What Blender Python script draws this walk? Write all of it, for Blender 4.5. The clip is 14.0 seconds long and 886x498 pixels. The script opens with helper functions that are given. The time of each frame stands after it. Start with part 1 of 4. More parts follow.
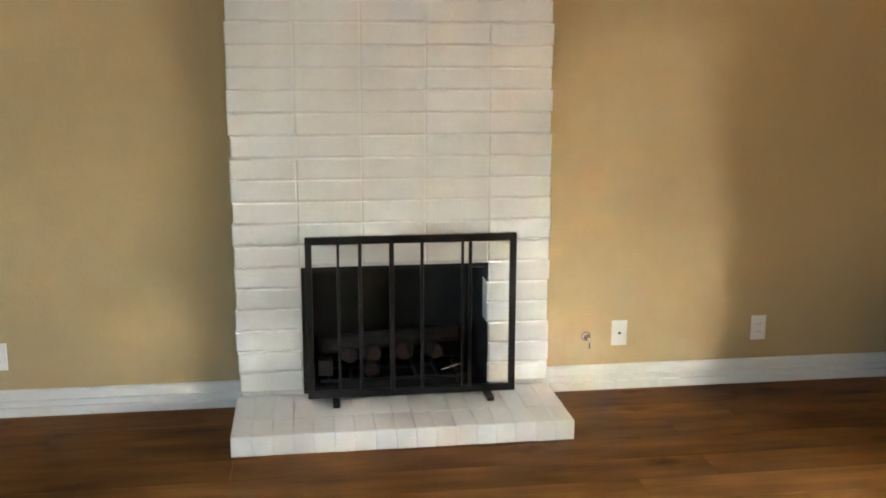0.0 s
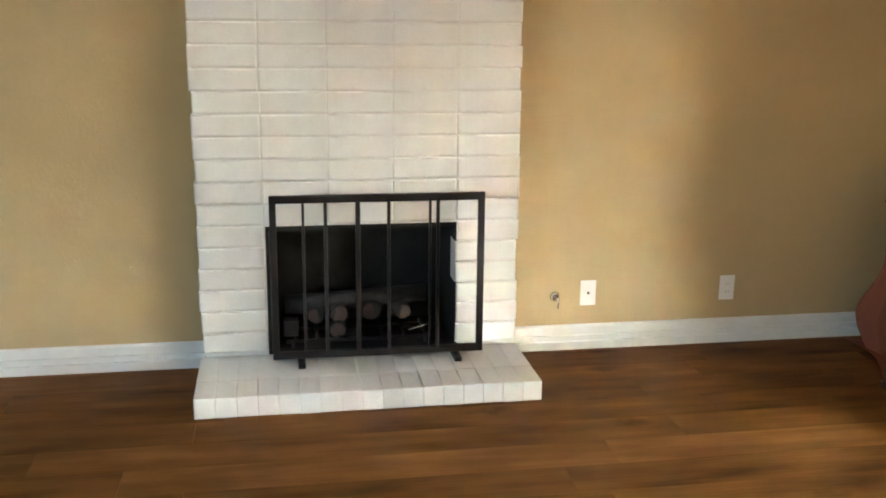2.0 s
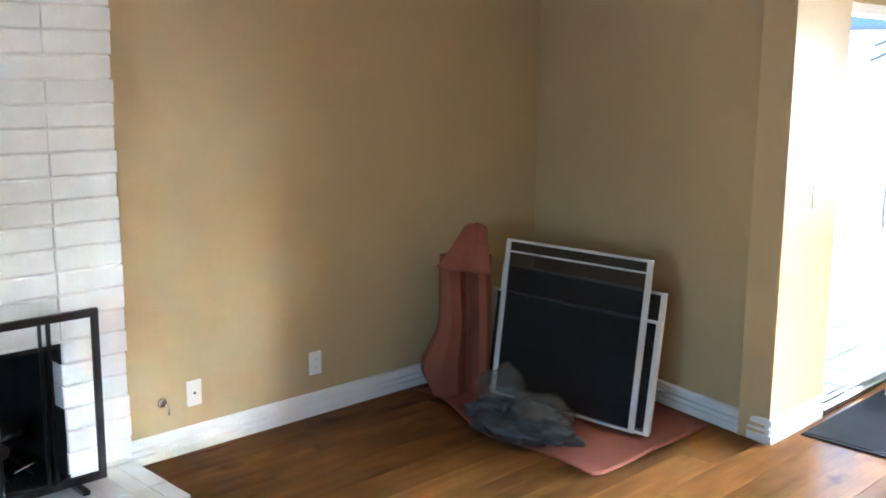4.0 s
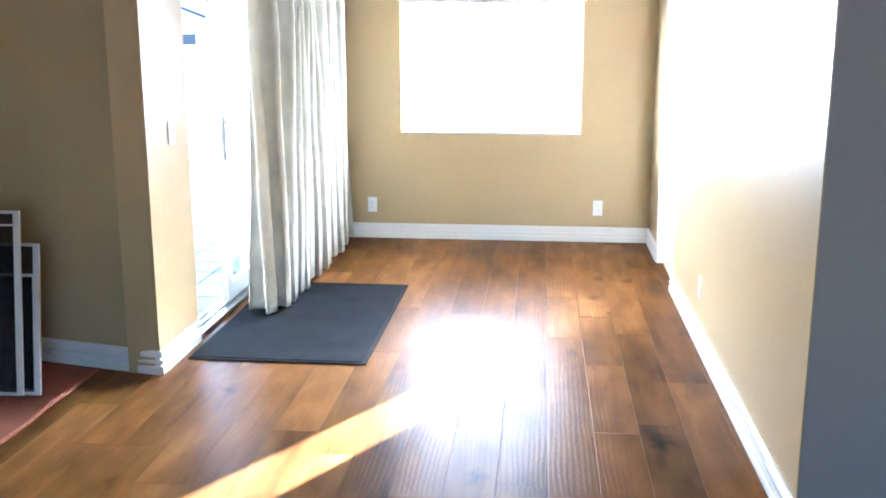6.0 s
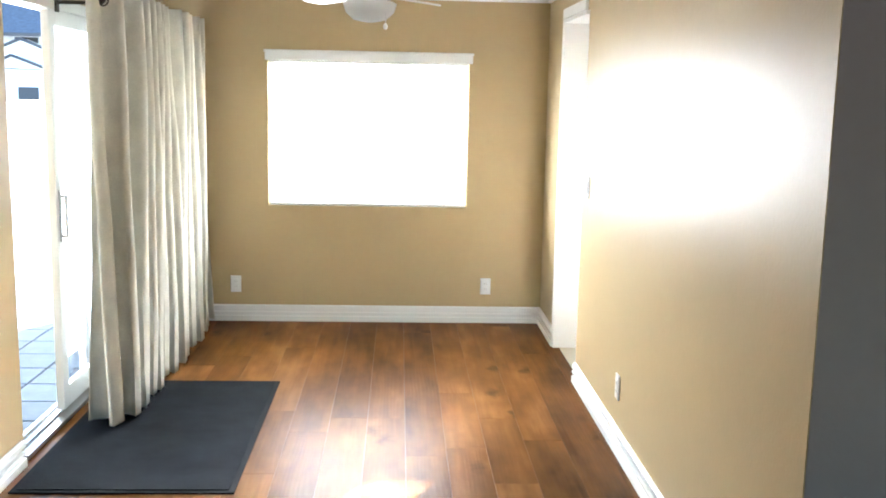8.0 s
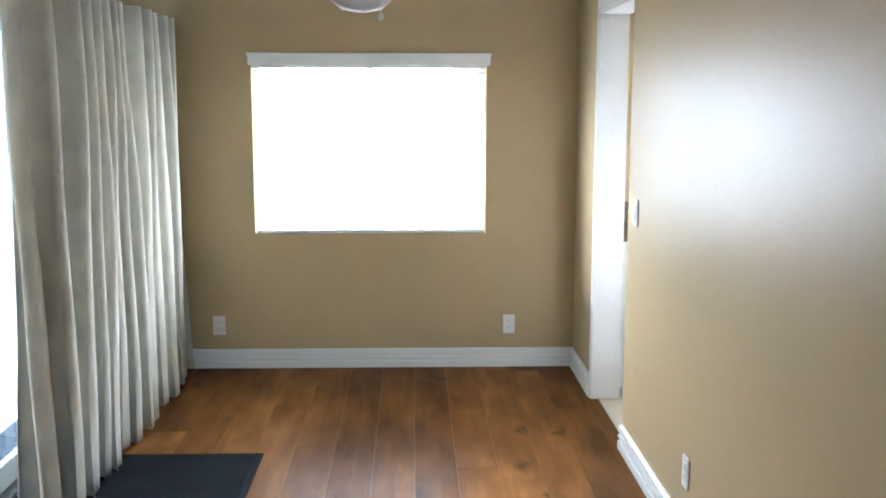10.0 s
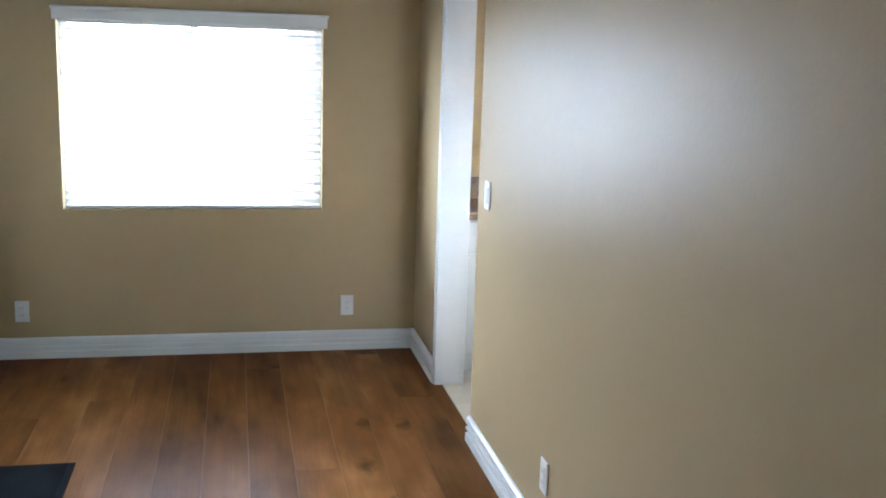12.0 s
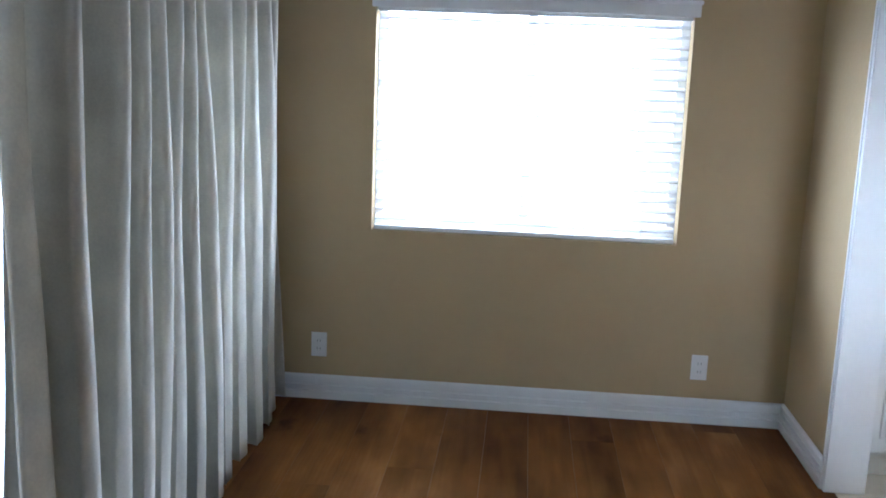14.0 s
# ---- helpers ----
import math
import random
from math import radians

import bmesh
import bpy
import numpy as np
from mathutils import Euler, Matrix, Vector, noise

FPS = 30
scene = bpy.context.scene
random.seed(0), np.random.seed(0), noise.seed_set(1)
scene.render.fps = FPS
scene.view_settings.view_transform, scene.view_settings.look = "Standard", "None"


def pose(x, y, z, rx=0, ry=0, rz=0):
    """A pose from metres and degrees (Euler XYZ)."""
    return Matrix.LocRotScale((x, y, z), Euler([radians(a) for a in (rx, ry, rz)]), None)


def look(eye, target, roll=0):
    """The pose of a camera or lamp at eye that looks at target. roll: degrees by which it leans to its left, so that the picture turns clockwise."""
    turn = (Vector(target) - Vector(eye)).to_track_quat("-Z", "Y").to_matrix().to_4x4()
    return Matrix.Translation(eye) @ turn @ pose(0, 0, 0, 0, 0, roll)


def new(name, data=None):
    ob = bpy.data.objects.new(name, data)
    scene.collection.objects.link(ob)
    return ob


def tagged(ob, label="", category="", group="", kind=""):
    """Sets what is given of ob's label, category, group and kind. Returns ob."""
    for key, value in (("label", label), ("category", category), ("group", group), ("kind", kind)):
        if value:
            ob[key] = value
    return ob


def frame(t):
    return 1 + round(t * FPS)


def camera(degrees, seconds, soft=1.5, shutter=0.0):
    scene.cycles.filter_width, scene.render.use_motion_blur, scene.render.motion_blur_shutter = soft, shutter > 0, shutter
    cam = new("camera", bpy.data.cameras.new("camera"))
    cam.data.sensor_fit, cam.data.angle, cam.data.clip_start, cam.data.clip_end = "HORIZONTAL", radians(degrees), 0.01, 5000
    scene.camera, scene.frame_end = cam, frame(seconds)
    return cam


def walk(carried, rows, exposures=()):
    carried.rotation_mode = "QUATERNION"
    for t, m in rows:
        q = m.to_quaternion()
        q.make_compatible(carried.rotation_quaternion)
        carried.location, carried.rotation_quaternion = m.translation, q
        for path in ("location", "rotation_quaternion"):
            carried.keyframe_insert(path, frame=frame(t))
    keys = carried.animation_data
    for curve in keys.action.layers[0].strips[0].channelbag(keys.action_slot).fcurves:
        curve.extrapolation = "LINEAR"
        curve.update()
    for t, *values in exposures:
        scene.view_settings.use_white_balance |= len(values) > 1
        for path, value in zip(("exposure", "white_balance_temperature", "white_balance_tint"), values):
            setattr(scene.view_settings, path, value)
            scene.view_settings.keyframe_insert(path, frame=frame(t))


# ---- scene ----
cam = camera(48.44, 14.0, soft=1.8)
PATH = [
    (0.0, 0.717, 0.974, 1.442, 78.87, -0.08, 81.83),
    (0.5, 0.666, 0.937, 1.431, 78.93, -1.16, 82.85),
    (1.0, 0.660, 0.955, 1.440, 78.25, -1.20, 83.01),
    (1.5, 0.667, 0.974, 1.419, 77.70, -0.59, 83.04),
    (2.0, 0.660, 1.003, 1.442, 76.33, -0.57, 80.30),
    (4.5, 0.144, 0.056, 1.610, 79.75, 0.40, 33.40),
    (5.0, 0.007, -0.027, 1.501, 78.21, 0.70, 21.43),
    (5.5, -0.005, 0.006, 1.500, 77.58, 0.19, 12.01),
    (6.0, 0.090, 0.074, 1.520, 77.58, -0.01, 5.71),
    (6.5, 0.082, 0.212, 1.505, 77.83, -0.02, 0.97),
    (7.0, 0.009, 0.333, 1.510, 78.24, -0.37, -1.96),
    (7.5, -0.100, 0.500, 1.546, 79.30, -1.32, -2.94),
    (8.0, -0.085, 0.757, 1.545, 80.99, -1.12, -2.49),
    (10.5, -0.043, 1.863, 1.548, 81.36, 0.02, -1.80),
    (11.0, -0.050, 1.995, 1.536, 80.78, -0.07, -4.13),
    (11.5, -0.057, 2.095, 1.540, 79.99, -0.60, -7.79),
    (12.0, -0.083, 2.045, 1.603, 79.05, -1.80, -11.75),
    (12.5, -0.059, 2.166, 1.576, 78.57, -1.49, -10.29),
    (13.0, -0.111, 2.465, 1.518, 78.46, -0.73, -4.00),
    (13.5, -0.188, 2.776, 1.519, 78.71, -0.95, 2.15),
    (14.0, -0.295, 3.104, 1.522, 79.18, -2.19, 4.92),
]
EXPOSURES = [(0.0, 5.75, 6500, 8), (2.0, 5.95, 6500, 8), (4.5, 6.0, 5000, 10), (5.5, 5.65, 4800, 11), (6.5, 5.45, 5300, 10), (8.0, 4.9, 5700, 8), (10.5, 3.95, 5000, 8), (11.5, 3.77, 4900, 8), (12.2, 3.65, 5000, 8), (13.0, 3.55, 5400, 8), (14.0, 3.45, 4700, 12)]


def rows_of():
    return [(t, pose(x, y, z, rx, ry, rz)) for t, x, y, z, rx, ry, rz in PATH]


walk(cam, rows_of(), exposures=EXPOSURES)

# ---- world, sun, large lights ----
SUN_AZ, SUN_EL = 30.0, 18.0
world = bpy.data.worlds.new("world")
scene.world = world
world.use_nodes = True
wn = world.node_tree.nodes
sky = wn.new("ShaderNodeTexSky")
sky.sky_type = "NISHITA"
sky.sun_disc = False
sky.sun_elevation = radians(SUN_EL)
sky.sun_rotation = radians(SUN_AZ)
world.node_tree.links.new(sky.outputs[0], wn["Background"].inputs[0])
wn["Background"].inputs[1].default_value = 0.05

sun = new("sun", bpy.data.lights.new("sun", "SUN"))
sun.data.energy = 5.0
sun.data.angle = radians(0.6)
sun.data.color = (1.0, 0.97, 0.93)
to_sun = Vector((math.sin(radians(SUN_AZ)) * math.cos(radians(SUN_EL)), math.cos(radians(SUN_AZ)) * math.cos(radians(SUN_EL)), math.sin(radians(SUN_EL))))
sun.matrix_world = look(to_sun * 30, (0, 0, 0))


def window_light(name, eye, target, w, h, power, color):
    lamp = new(name, bpy.data.lights.new(name, "AREA"))
    lamp.data.shape, lamp.data.size, lamp.data.size_y = "RECTANGLE", w, h
    lamp.data.energy, lamp.data.color = power, color
    lamp.matrix_world = look(eye, target)
    return lamp


# daylight of the openings: dining window, sliding door, added window behind the living room
window_light("window_light_dining", (-0.385, 7.50, 1.30), (-0.385, 0, 1.30), 1.15, 0.92, 7.6, (1.0, 0.985, 0.96))
window_light("window_light_door", (-1.80, 6.12, 1.0), (0, 6.12, 1.0), 1.3, 1.7, 3.4, (0.86, 0.93, 1.0))
# cool fill for the living room, through an assumed window out of view
window_light("fill_light_living", (0.9, -3.62, 1.45), (0.9, 0, 1.2), 2.3, 1.3, 0.48, (0.58, 0.74, 1.0))

# ---- materials ----


def material(name, base, rough=0.5, metal=0.0, var=0.12, scale=6.0, fine=60.0, bump=0.15, bump_scale=120.0, bump_dist=0.002, spec=0.5, island=0.0, random_ob=0.0, translucent=0.0, alpha=1.0):
    m = bpy.data.materials.new(name)
    m.use_nodes = True
    nt = m.node_tree
    n, l = nt.nodes, nt.links
    b = n["Principled BSDF"]
    co = n.new("ShaderNodeTexCoord")
    big = n.new("ShaderNodeTexNoise")
    big.inputs["Scale"].default_value = scale
    big.inputs["Detail"].default_value = 4
    small = n.new("ShaderNodeTexNoise")
    small.inputs["Scale"].default_value = fine
    small.inputs["Detail"].default_value = 3
    l.new(co.outputs["Object"], big.inputs["Vector"])
    l.new(co.outputs["Object"], small.inputs["Vector"])
    add = n.new("ShaderNodeMath")
    add.operation = "MULTIPLY_ADD"
    add.inputs[1].default_value = 0.65
    half = n.new("ShaderNodeMath")
    half.operation = "MULTIPLY"
    half.inputs[1].default_value = 0.35
    l.new(small.outputs[0], half.inputs[0])
    l.new(big.outputs[0], add.inputs[0])
    l.new(half.outputs[0], add.inputs[2])
    ramp = n.new("ShaderNodeMapRange")
    ramp.inputs["From Min"].default_value, ramp.inputs["From Max"].default_value = 0.3, 0.7
    ramp.inputs["To Min"].default_value, ramp.inputs["To Max"].default_value = 1 - var, 1 + var
    l.new(add.outputs[0], ramp.inputs["Value"])
    value = ramp.outputs[0]
    if random_ob:
        info = n.new("ShaderNodeObjectInfo")
        mr = n.new("ShaderNodeMapRange")
        mr.inputs["To Min"].default_value, mr.inputs["To Max"].default_value = 1 - random_ob, 1 + random_ob
        l.new(info.outputs["Random"], mr.inputs["Value"])
        mu = n.new("ShaderNodeMath")
        mu.operation = "MULTIPLY"
        l.new(value, mu.inputs[0])
        l.new(mr.outputs[0], mu.inputs[1])
        value = mu.outputs[0]
    tint = n.new("ShaderNodeVectorMath")
    tint.operation = "SCALE"
    tint.inputs[0].default_value = base
    l.new(value, tint.inputs["Scale"])
    l.new(tint.outputs[0], b.inputs["Base Color"])
    b.inputs["Roughness"].default_value = rough
    b.inputs["Metallic"].default_value = metal
    b.inputs["Specular IOR Level"].default_value = spec
    b.inputs["Alpha"].default_value = alpha
    if bump:
        tex = n.new("ShaderNodeTexNoise")
        tex.inputs["Scale"].default_value = bump_scale
        tex.inputs["Detail"].default_value = 3
        l.new(co.outputs["Object"], tex.inputs["Vector"])
        bp = n.new("ShaderNodeBump")
        bp.inputs["Strength"].default_value = bump
        bp.inputs["Distance"].default_value = bump_dist
        l.new(tex.outputs[0], bp.inputs["Height"])
        l.new(bp.outputs[0], b.inputs["Normal"])
    if translucent:
        tr = n.new("ShaderNodeBsdfTranslucent")
        l.new(tint.outputs[0], tr.inputs["Color"])
        mix = n.new("ShaderNodeMixShader")
        mix.inputs[0].default_value = translucent
        l.new(b.outputs[0], mix.inputs[1])
        l.new(tr.outputs[0], mix.inputs[2])
        l.new(mix.outputs[0], n["Material Output"].inputs[0])
    return m


def wood_floor(name):
    """Hand-scraped hickory planks: grain along y, knots, ripples across the plank."""
    m = bpy.data.materials.new(name)
    m.use_nodes = True
    nt = m.node_tree
    n, l = nt.nodes, nt.links
    b = n["Principled BSDF"]
    geo = n.new("ShaderNodeNewGeometry")
    info = n.new("ShaderNodeObjectInfo")
    off = n.new("ShaderNodeVectorMath")
    off.operation = "MULTIPLY_ADD"
    off.inputs[1].default_value = (9.0, 17.0, 5.0)
    l.new(info.outputs["Random"], off.inputs[0])
    l.new(geo.outputs["Position"], off.inputs[2])
    mp = n.new("ShaderNodeMapping")
    mp.inputs["Scale"].default_value = (15, 1.1, 1)
    l.new(off.outputs[0], mp.inputs[0])
    grain = n.new("ShaderNodeTexNoise")
    grain.inputs["Scale"].default_value = 1.3
    grain.inputs["Detail"].default_value = 2
    grain.inputs["Distortion"].default_value = 0.6
    l.new(mp.outputs[0], grain.inputs["Vector"])
    cloud = n.new("ShaderNodeTexNoise")
    cloud.inputs["Scale"].default_value = 3.2
    cloud.inputs["Detail"].default_value = 3
    mp2 = n.new("ShaderNodeMapping")
    mp2.inputs["Scale"].default_value = (2.0, 0.7, 1)
    l.new(off.outputs[0], mp2.inputs[0])
    l.new(mp2.outputs[0], cloud.inputs["Vector"])
    ramp = n.new("ShaderNodeValToRGB")
    e = ramp.color_ramp.elements
    e[0].position, e[0].color = 0.25, (0.055, 0.0235, 0.008, 1)
    e[1].position, e[1].color = 0.72, (0.315, 0.158, 0.052, 1)
    mid = ramp.color_ramp.elements.new(0.5)
    mid.color = (0.178, 0.077, 0.0215, 1)
    mixv = n.new("ShaderNodeMath")
    mixv.operation = "MULTIPLY_ADD"
    mixv.inputs[1].default_value = 0.21
    l.new(grain.outputs[0], mixv.inputs[0])
    c2 = n.new("ShaderNodeMath")
    c2.operation = "MULTIPLY_ADD"
    c2.inputs[1].default_value = 0.54
    l.new(cloud.outputs[0], c2.inputs[0])
    r2 = n.new("ShaderNodeMath")
    r2.operation = "MULTIPLY"
    r2.inputs[1].default_value = 0.15
    l.new(info.outputs["Random"], r2.inputs[0])
    l.new(r2.outputs[0], c2.inputs[2])
    l.new(c2.outputs[0], mixv.inputs[2])
    l.new(mixv.outputs[0], ramp.inputs[0])
    # knots
    vor = n.new("ShaderNodeTexVoronoi")
    vor.inputs["Scale"].default_value = 1.0
    mp3 = n.new("ShaderNodeMapping")
    mp3.inputs["Scale"].default_value = (3.1, 1.5, 0.01)
    dis = n.new("ShaderNodeTexNoise")
    dis.inputs["Scale"].default_value = 14
    dv = n.new("ShaderNodeVectorMath")
    dv.operation = "MULTIPLY_ADD"
    dv.inputs[1].default_value = (0.10, 0.10, 0)
    l.new(geo.outputs["Position"], dis.inputs["Vector"])
    l.new(dis.outputs["Color"], dv.inputs[0])
    l.new(off.outputs[0], dv.inputs[2])
    l.new(dv.outputs[0], mp3.inputs[0])
    l.new(mp3.outputs[0], vor.inputs["Vector"])
    kn = n.new("ShaderNodeMapRange")
    kn.inputs["From Min"].default_value, kn.inputs["From Max"].default_value = 0.02, 0.15
    kn.inputs["To Min"].default_value, kn.inputs["To Max"].default_value = 0.30, 1.0
    l.new(vor.outputs["Distance"], kn.inputs["Value"])
    sc = n.new("ShaderNodeVectorMath")
    sc.operation = "SCALE"
    l.new(ramp.outputs[0], sc.inputs[0])
    l.new(kn.outputs[0], sc.inputs["Scale"])
    l.new(sc.outputs[0], b.inputs["Base Color"])
    # scraped furrows along the plank, deeper on some planks than on others
    furrow = n.new("ShaderNodeTexWave")
    furrow.wave_type, furrow.bands_direction = "BANDS", "X"
    furrow.inputs["Scale"].default_value = 16
    furrow.inputs["Distortion"].default_value = 9.0
    furrow.inputs["Detail"].default_value = 1.0
    furrow.inputs["Detail Scale"].default_value = 0.6
    mp4 = n.new("ShaderNodeMapping")
    mp4.inputs["Scale"].default_value = (1.0, 0.16, 1.0)
    l.new(off.outputs[0], mp4.inputs[0])
    l.new(mp4.outputs[0], furrow.inputs["Vector"])
    depth = n.new("ShaderNodeMath")
    depth.operation = "MULTIPLY"
    l.new(furrow.outputs["Fac"], depth.inputs[0])
    l.new(cloud.outputs[0], depth.inputs[1])
    bp = n.new("ShaderNodeBump")
    bp.inputs["Strength"].default_value = 0.4
    bp.inputs["Distance"].default_value = 0.0014
    l.new(depth.outputs[0], bp.inputs["Height"])
    l.new(bp.outputs[0], b.inputs["Normal"])
    b.inputs["Roughness"].default_value = 0.30
    b.inputs["Specular IOR Level"].default_value = 0.013
    return m


M_WALL = material("tan_wall_paint", (0.50, 0.385, 0.212), rough=0.40, var=0.03, scale=2, fine=25, bump=0.24, bump_scale=66, bump_dist=0.003, spec=0.06)
M_GREYWALL = material("slate_grey_wall", (0.36, 0.315, 0.29), rough=0.45, var=0.03, scale=2, fine=25, bump=0.22, bump_scale=70, bump_dist=0.003, spec=0.075)
M_KWALL = material("kitchen_wall_paint", (0.50, 0.38, 0.21), rough=0.5, var=0.03, scale=2, bump=0.1)
M_CEIL = material("ceiling_paint", (0.80, 0.80, 0.78), rough=0.8, var=0.02, bump=0.3, bump_scale=90)
M_TRIM = material("white_trim_paint", (0.82, 0.82, 0.80), rough=0.35, var=0.025, scale=5, bump=0.05, bump_scale=40)
M_BRICK = material("white_painted_brick", (0.80, 0.80, 0.78), rough=0.42, var=0.05, scale=9, fine=70, bump=0.18, bump_scale=45, bump_dist=0.003, random_ob=0.02)
M_MORTAR = material("white_painted_mortar", (0.76, 0.75, 0.73), rough=0.6, var=0.05, scale=14, bump=0.4, bump_scale=80)
M_WOOD = wood_floor("hand_scraped_wood")
M_BLACK = material("black_wrought_iron", (0.012, 0.011, 0.011), rough=0.42, metal=0.3, var=0.2, bump=0.1)
M_SOOT = material("sooty_firebrick", (0.012, 0.011, 0.010), rough=0.9, var=0.4, scale=8, bump=0.5, bump_scale=30)
M_LOG = material("ceramic_log", (0.007, 0.005, 0.004), rough=0.9, var=0.4, scale=14, bump=0.8, bump_scale=26, bump_dist=0.01)
M_LOGEND = material("ceramic_log_end", (0.026, 0.014, 0.010), rough=0.9, var=0.3, scale=30, bump=0.3)
M_CHROME = material("chrome", (0.7, 0.7, 0.7), rough=0.15, metal=1.0, var=0.03, bump=0)
M_PLASTIC = material("white_plastic", (0.84, 0.84, 0.82), rough=0.35, var=0.02, bump=0)
M_DARKSLOT = material("dark_slot", (0.03, 0.03, 0.03), rough=0.6, var=0.1, bump=0)
M_GREYSLOT = material("grey_slot", (0.35, 0.35, 0.34), rough=0.6, var=0.05, bump=0)
M_MAT = material("charcoal_mat", (0.012, 0.0135, 0.016), rough=0.95, var=0.35, scale=5, fine=220, bump=0.9, bump_scale=330, bump_dist=0.002, spec=0.04)
M_RUBBER = material("black_rubber", (0.010, 0.010, 0.011), rough=0.9, var=0.2, bump=0.1, spec=0.08)
M_CURTAIN = material("oatmeal_linen", (0.75, 0.72, 0.63), rough=0.9, var=0.14, scale=7, fine=130, bump=0.5, bump_scale=260, bump_dist=0.002, spec=0.1, translucent=0.32)
M_ROD = material("dark_bronze", (0.03, 0.024, 0.02), rough=0.4, metal=0.8, var=0.1, bump=0)
M_BLIND = material("white_blind_slat", (0.86, 0.86, 0.85), rough=0.4, var=0.02, bump=0, translucent=0.22)
M_VINYL = material("white_vinyl", (0.84, 0.84, 0.83), rough=0.3, var=0.02, bump=0)
M_PAPER = material("red_rosin_paper", (0.26, 0.080, 0.045), rough=0.85, var=0.12, scale=5, fine=50, bump=0.3, bump_scale=18, bump_dist=0.006, translucent=0.1)
M_ALU = material("white_aluminium", (0.62, 0.62, 0.62), rough=0.4, metal=0.0, var=0.04, bump=0)
M_MESH = material("dark_insect_mesh", (0.010, 0.010, 0.011), rough=0.8, var=0.3, scale=3, fine=500, bump=0.2, bump_scale=600, alpha=0.55)
M_BAG = material("clear_plastic_bag", (0.10, 0.11, 0.105), rough=0.09, var=0.5, scale=14, bump=1.0, bump_scale=15, bump_dist=0.03, spec=0.9, alpha=0.45)
M_BAGIN = material("grey_bundle", (0.035, 0.038, 0.042), rough=0.7, var=0.5, scale=12, bump=0.6, bump_scale=20, bump_dist=0.01)
M_TILE = material("cream_floor_tile", (0.66, 0.60, 0.47), rough=0.35, var=0.08, scale=4, bump=0.1, random_ob=0.04)
M_GRANITE = material("brown_granite", (0.16, 0.11, 0.075), rough=0.15, var=0.6, scale=60, fine=220, bump=0)
M_SPLASH = material("brown_splash", (0.20, 0.14, 0.09), rough=0.3, var=0.4, scale=30, bump=0.1)
M_CAB = material("white_cabinet_paint", (0.80, 0.80, 0.77), rough=0.35, var=0.02, bump=0.03)
M_SLATE = material("blue_grey_slate", (0.11, 0.13, 0.155), rough=0.6, var=0.2, scale=5, bump=0.4, bump_scale=20, random_ob=0.15)
M_CONC = material("concrete", (0.30, 0.29, 0.28), rough=0.9, var=0.15, scale=2, bump=0.3)
M_STUCCO = material("pale_stucco", (0.72, 0.70, 0.66), rough=0.9, var=0.05, scale=3, bump=0.4, bump_scale=40)
M_ROOF = material("blue_grey_shingle", (0.06, 0.075, 0.10), rough=0.9, var=0.3, scale=5, bump=0.5, bump_scale=20)
M_FASCIA = material("grey_fascia", (0.05, 0.05, 0.055), rough=0.7, var=0.1, bump=0)
M_LEAF = material("leaf_green", (0.06, 0.11, 0.03), rough=0.6, var=0.3, scale=8, bump=0, random_ob=0.2, translucent=0.25)
M_BARK = material("bark", (0.12, 0.085, 0.06), rough=0.9, var=0.3, bump=0.6, bump_scale=30)
M_GLOBE = material("opal_glass", (0.86, 0.85, 0.82), rough=0.25, var=0.01, bump=0, translucent=0.8)
M_STEEL = material("satin_nickel", (0.45, 0.44, 0.43), rough=0.3, metal=1.0, var=0.03, bump=0)

M_GLASS = bpy.data.materials.new("window_glass")
M_GLASS.use_nodes = True
g_nodes = M_GLASS.node_tree.nodes
g_b = g_nodes["Principled BSDF"]
g_b.inputs["Base Color"].default_value = (0.95, 0.97, 0.97, 1)
g_b.inputs["Transmission Weight"].default_value = 1.0
g_b.inputs["Roughness"].default_value = 0.0
g_b.inputs["IOR"].default_value = 1.45

# ---- geometry helpers ----


def box(bm, x0, x1, y0, y1, z0, z1, bevel=0.0):
    if bevel:
        tmp = bmesh.new()
        box(tmp, x0, x1, y0, y1, z0, z1)
        bmesh.ops.bevel(tmp, geom=tmp.edges[:], offset=bevel, segments=2, affect="EDGES", profile=0.5)
        me = bpy.data.meshes.new("tmp")
        tmp.to_mesh(me)
        tmp.free()
        bm.from_mesh(me)
        bpy.data.meshes.remove(me)
        return bm
    v = [bm.verts.new(c) for c in ((x0, y0, z0), (x1, y0, z0), (x1, y1, z0), (x0, y1, z0), (x0, y0, z1), (x1, y0, z1), (x1, y1, z1), (x0, y1, z1))]
    for f in ((0, 3, 2, 1), (4, 5, 6, 7), (0, 1, 5, 4), (1, 2, 6, 5), (2, 3, 7, 6), (3, 0, 4, 7)):
        bm.faces.new([v[i] for i in f])
    return bm


def prism(bm, foot, z0, z1):
    """An upright prism over a foot given counter-clockwise."""
    lo = [bm.verts.new((x, y, z0)) for x, y in foot]
    hi = [bm.verts.new((x, y, z1)) for x, y in foot]
    bm.faces.new(lo[::-1])
    bm.faces.new(hi)
    k = len(foot)
    for i in range(k):
        bm.faces.new((lo[i], lo[(i + 1) % k], hi[(i + 1) % k], hi[i]))
    return bm


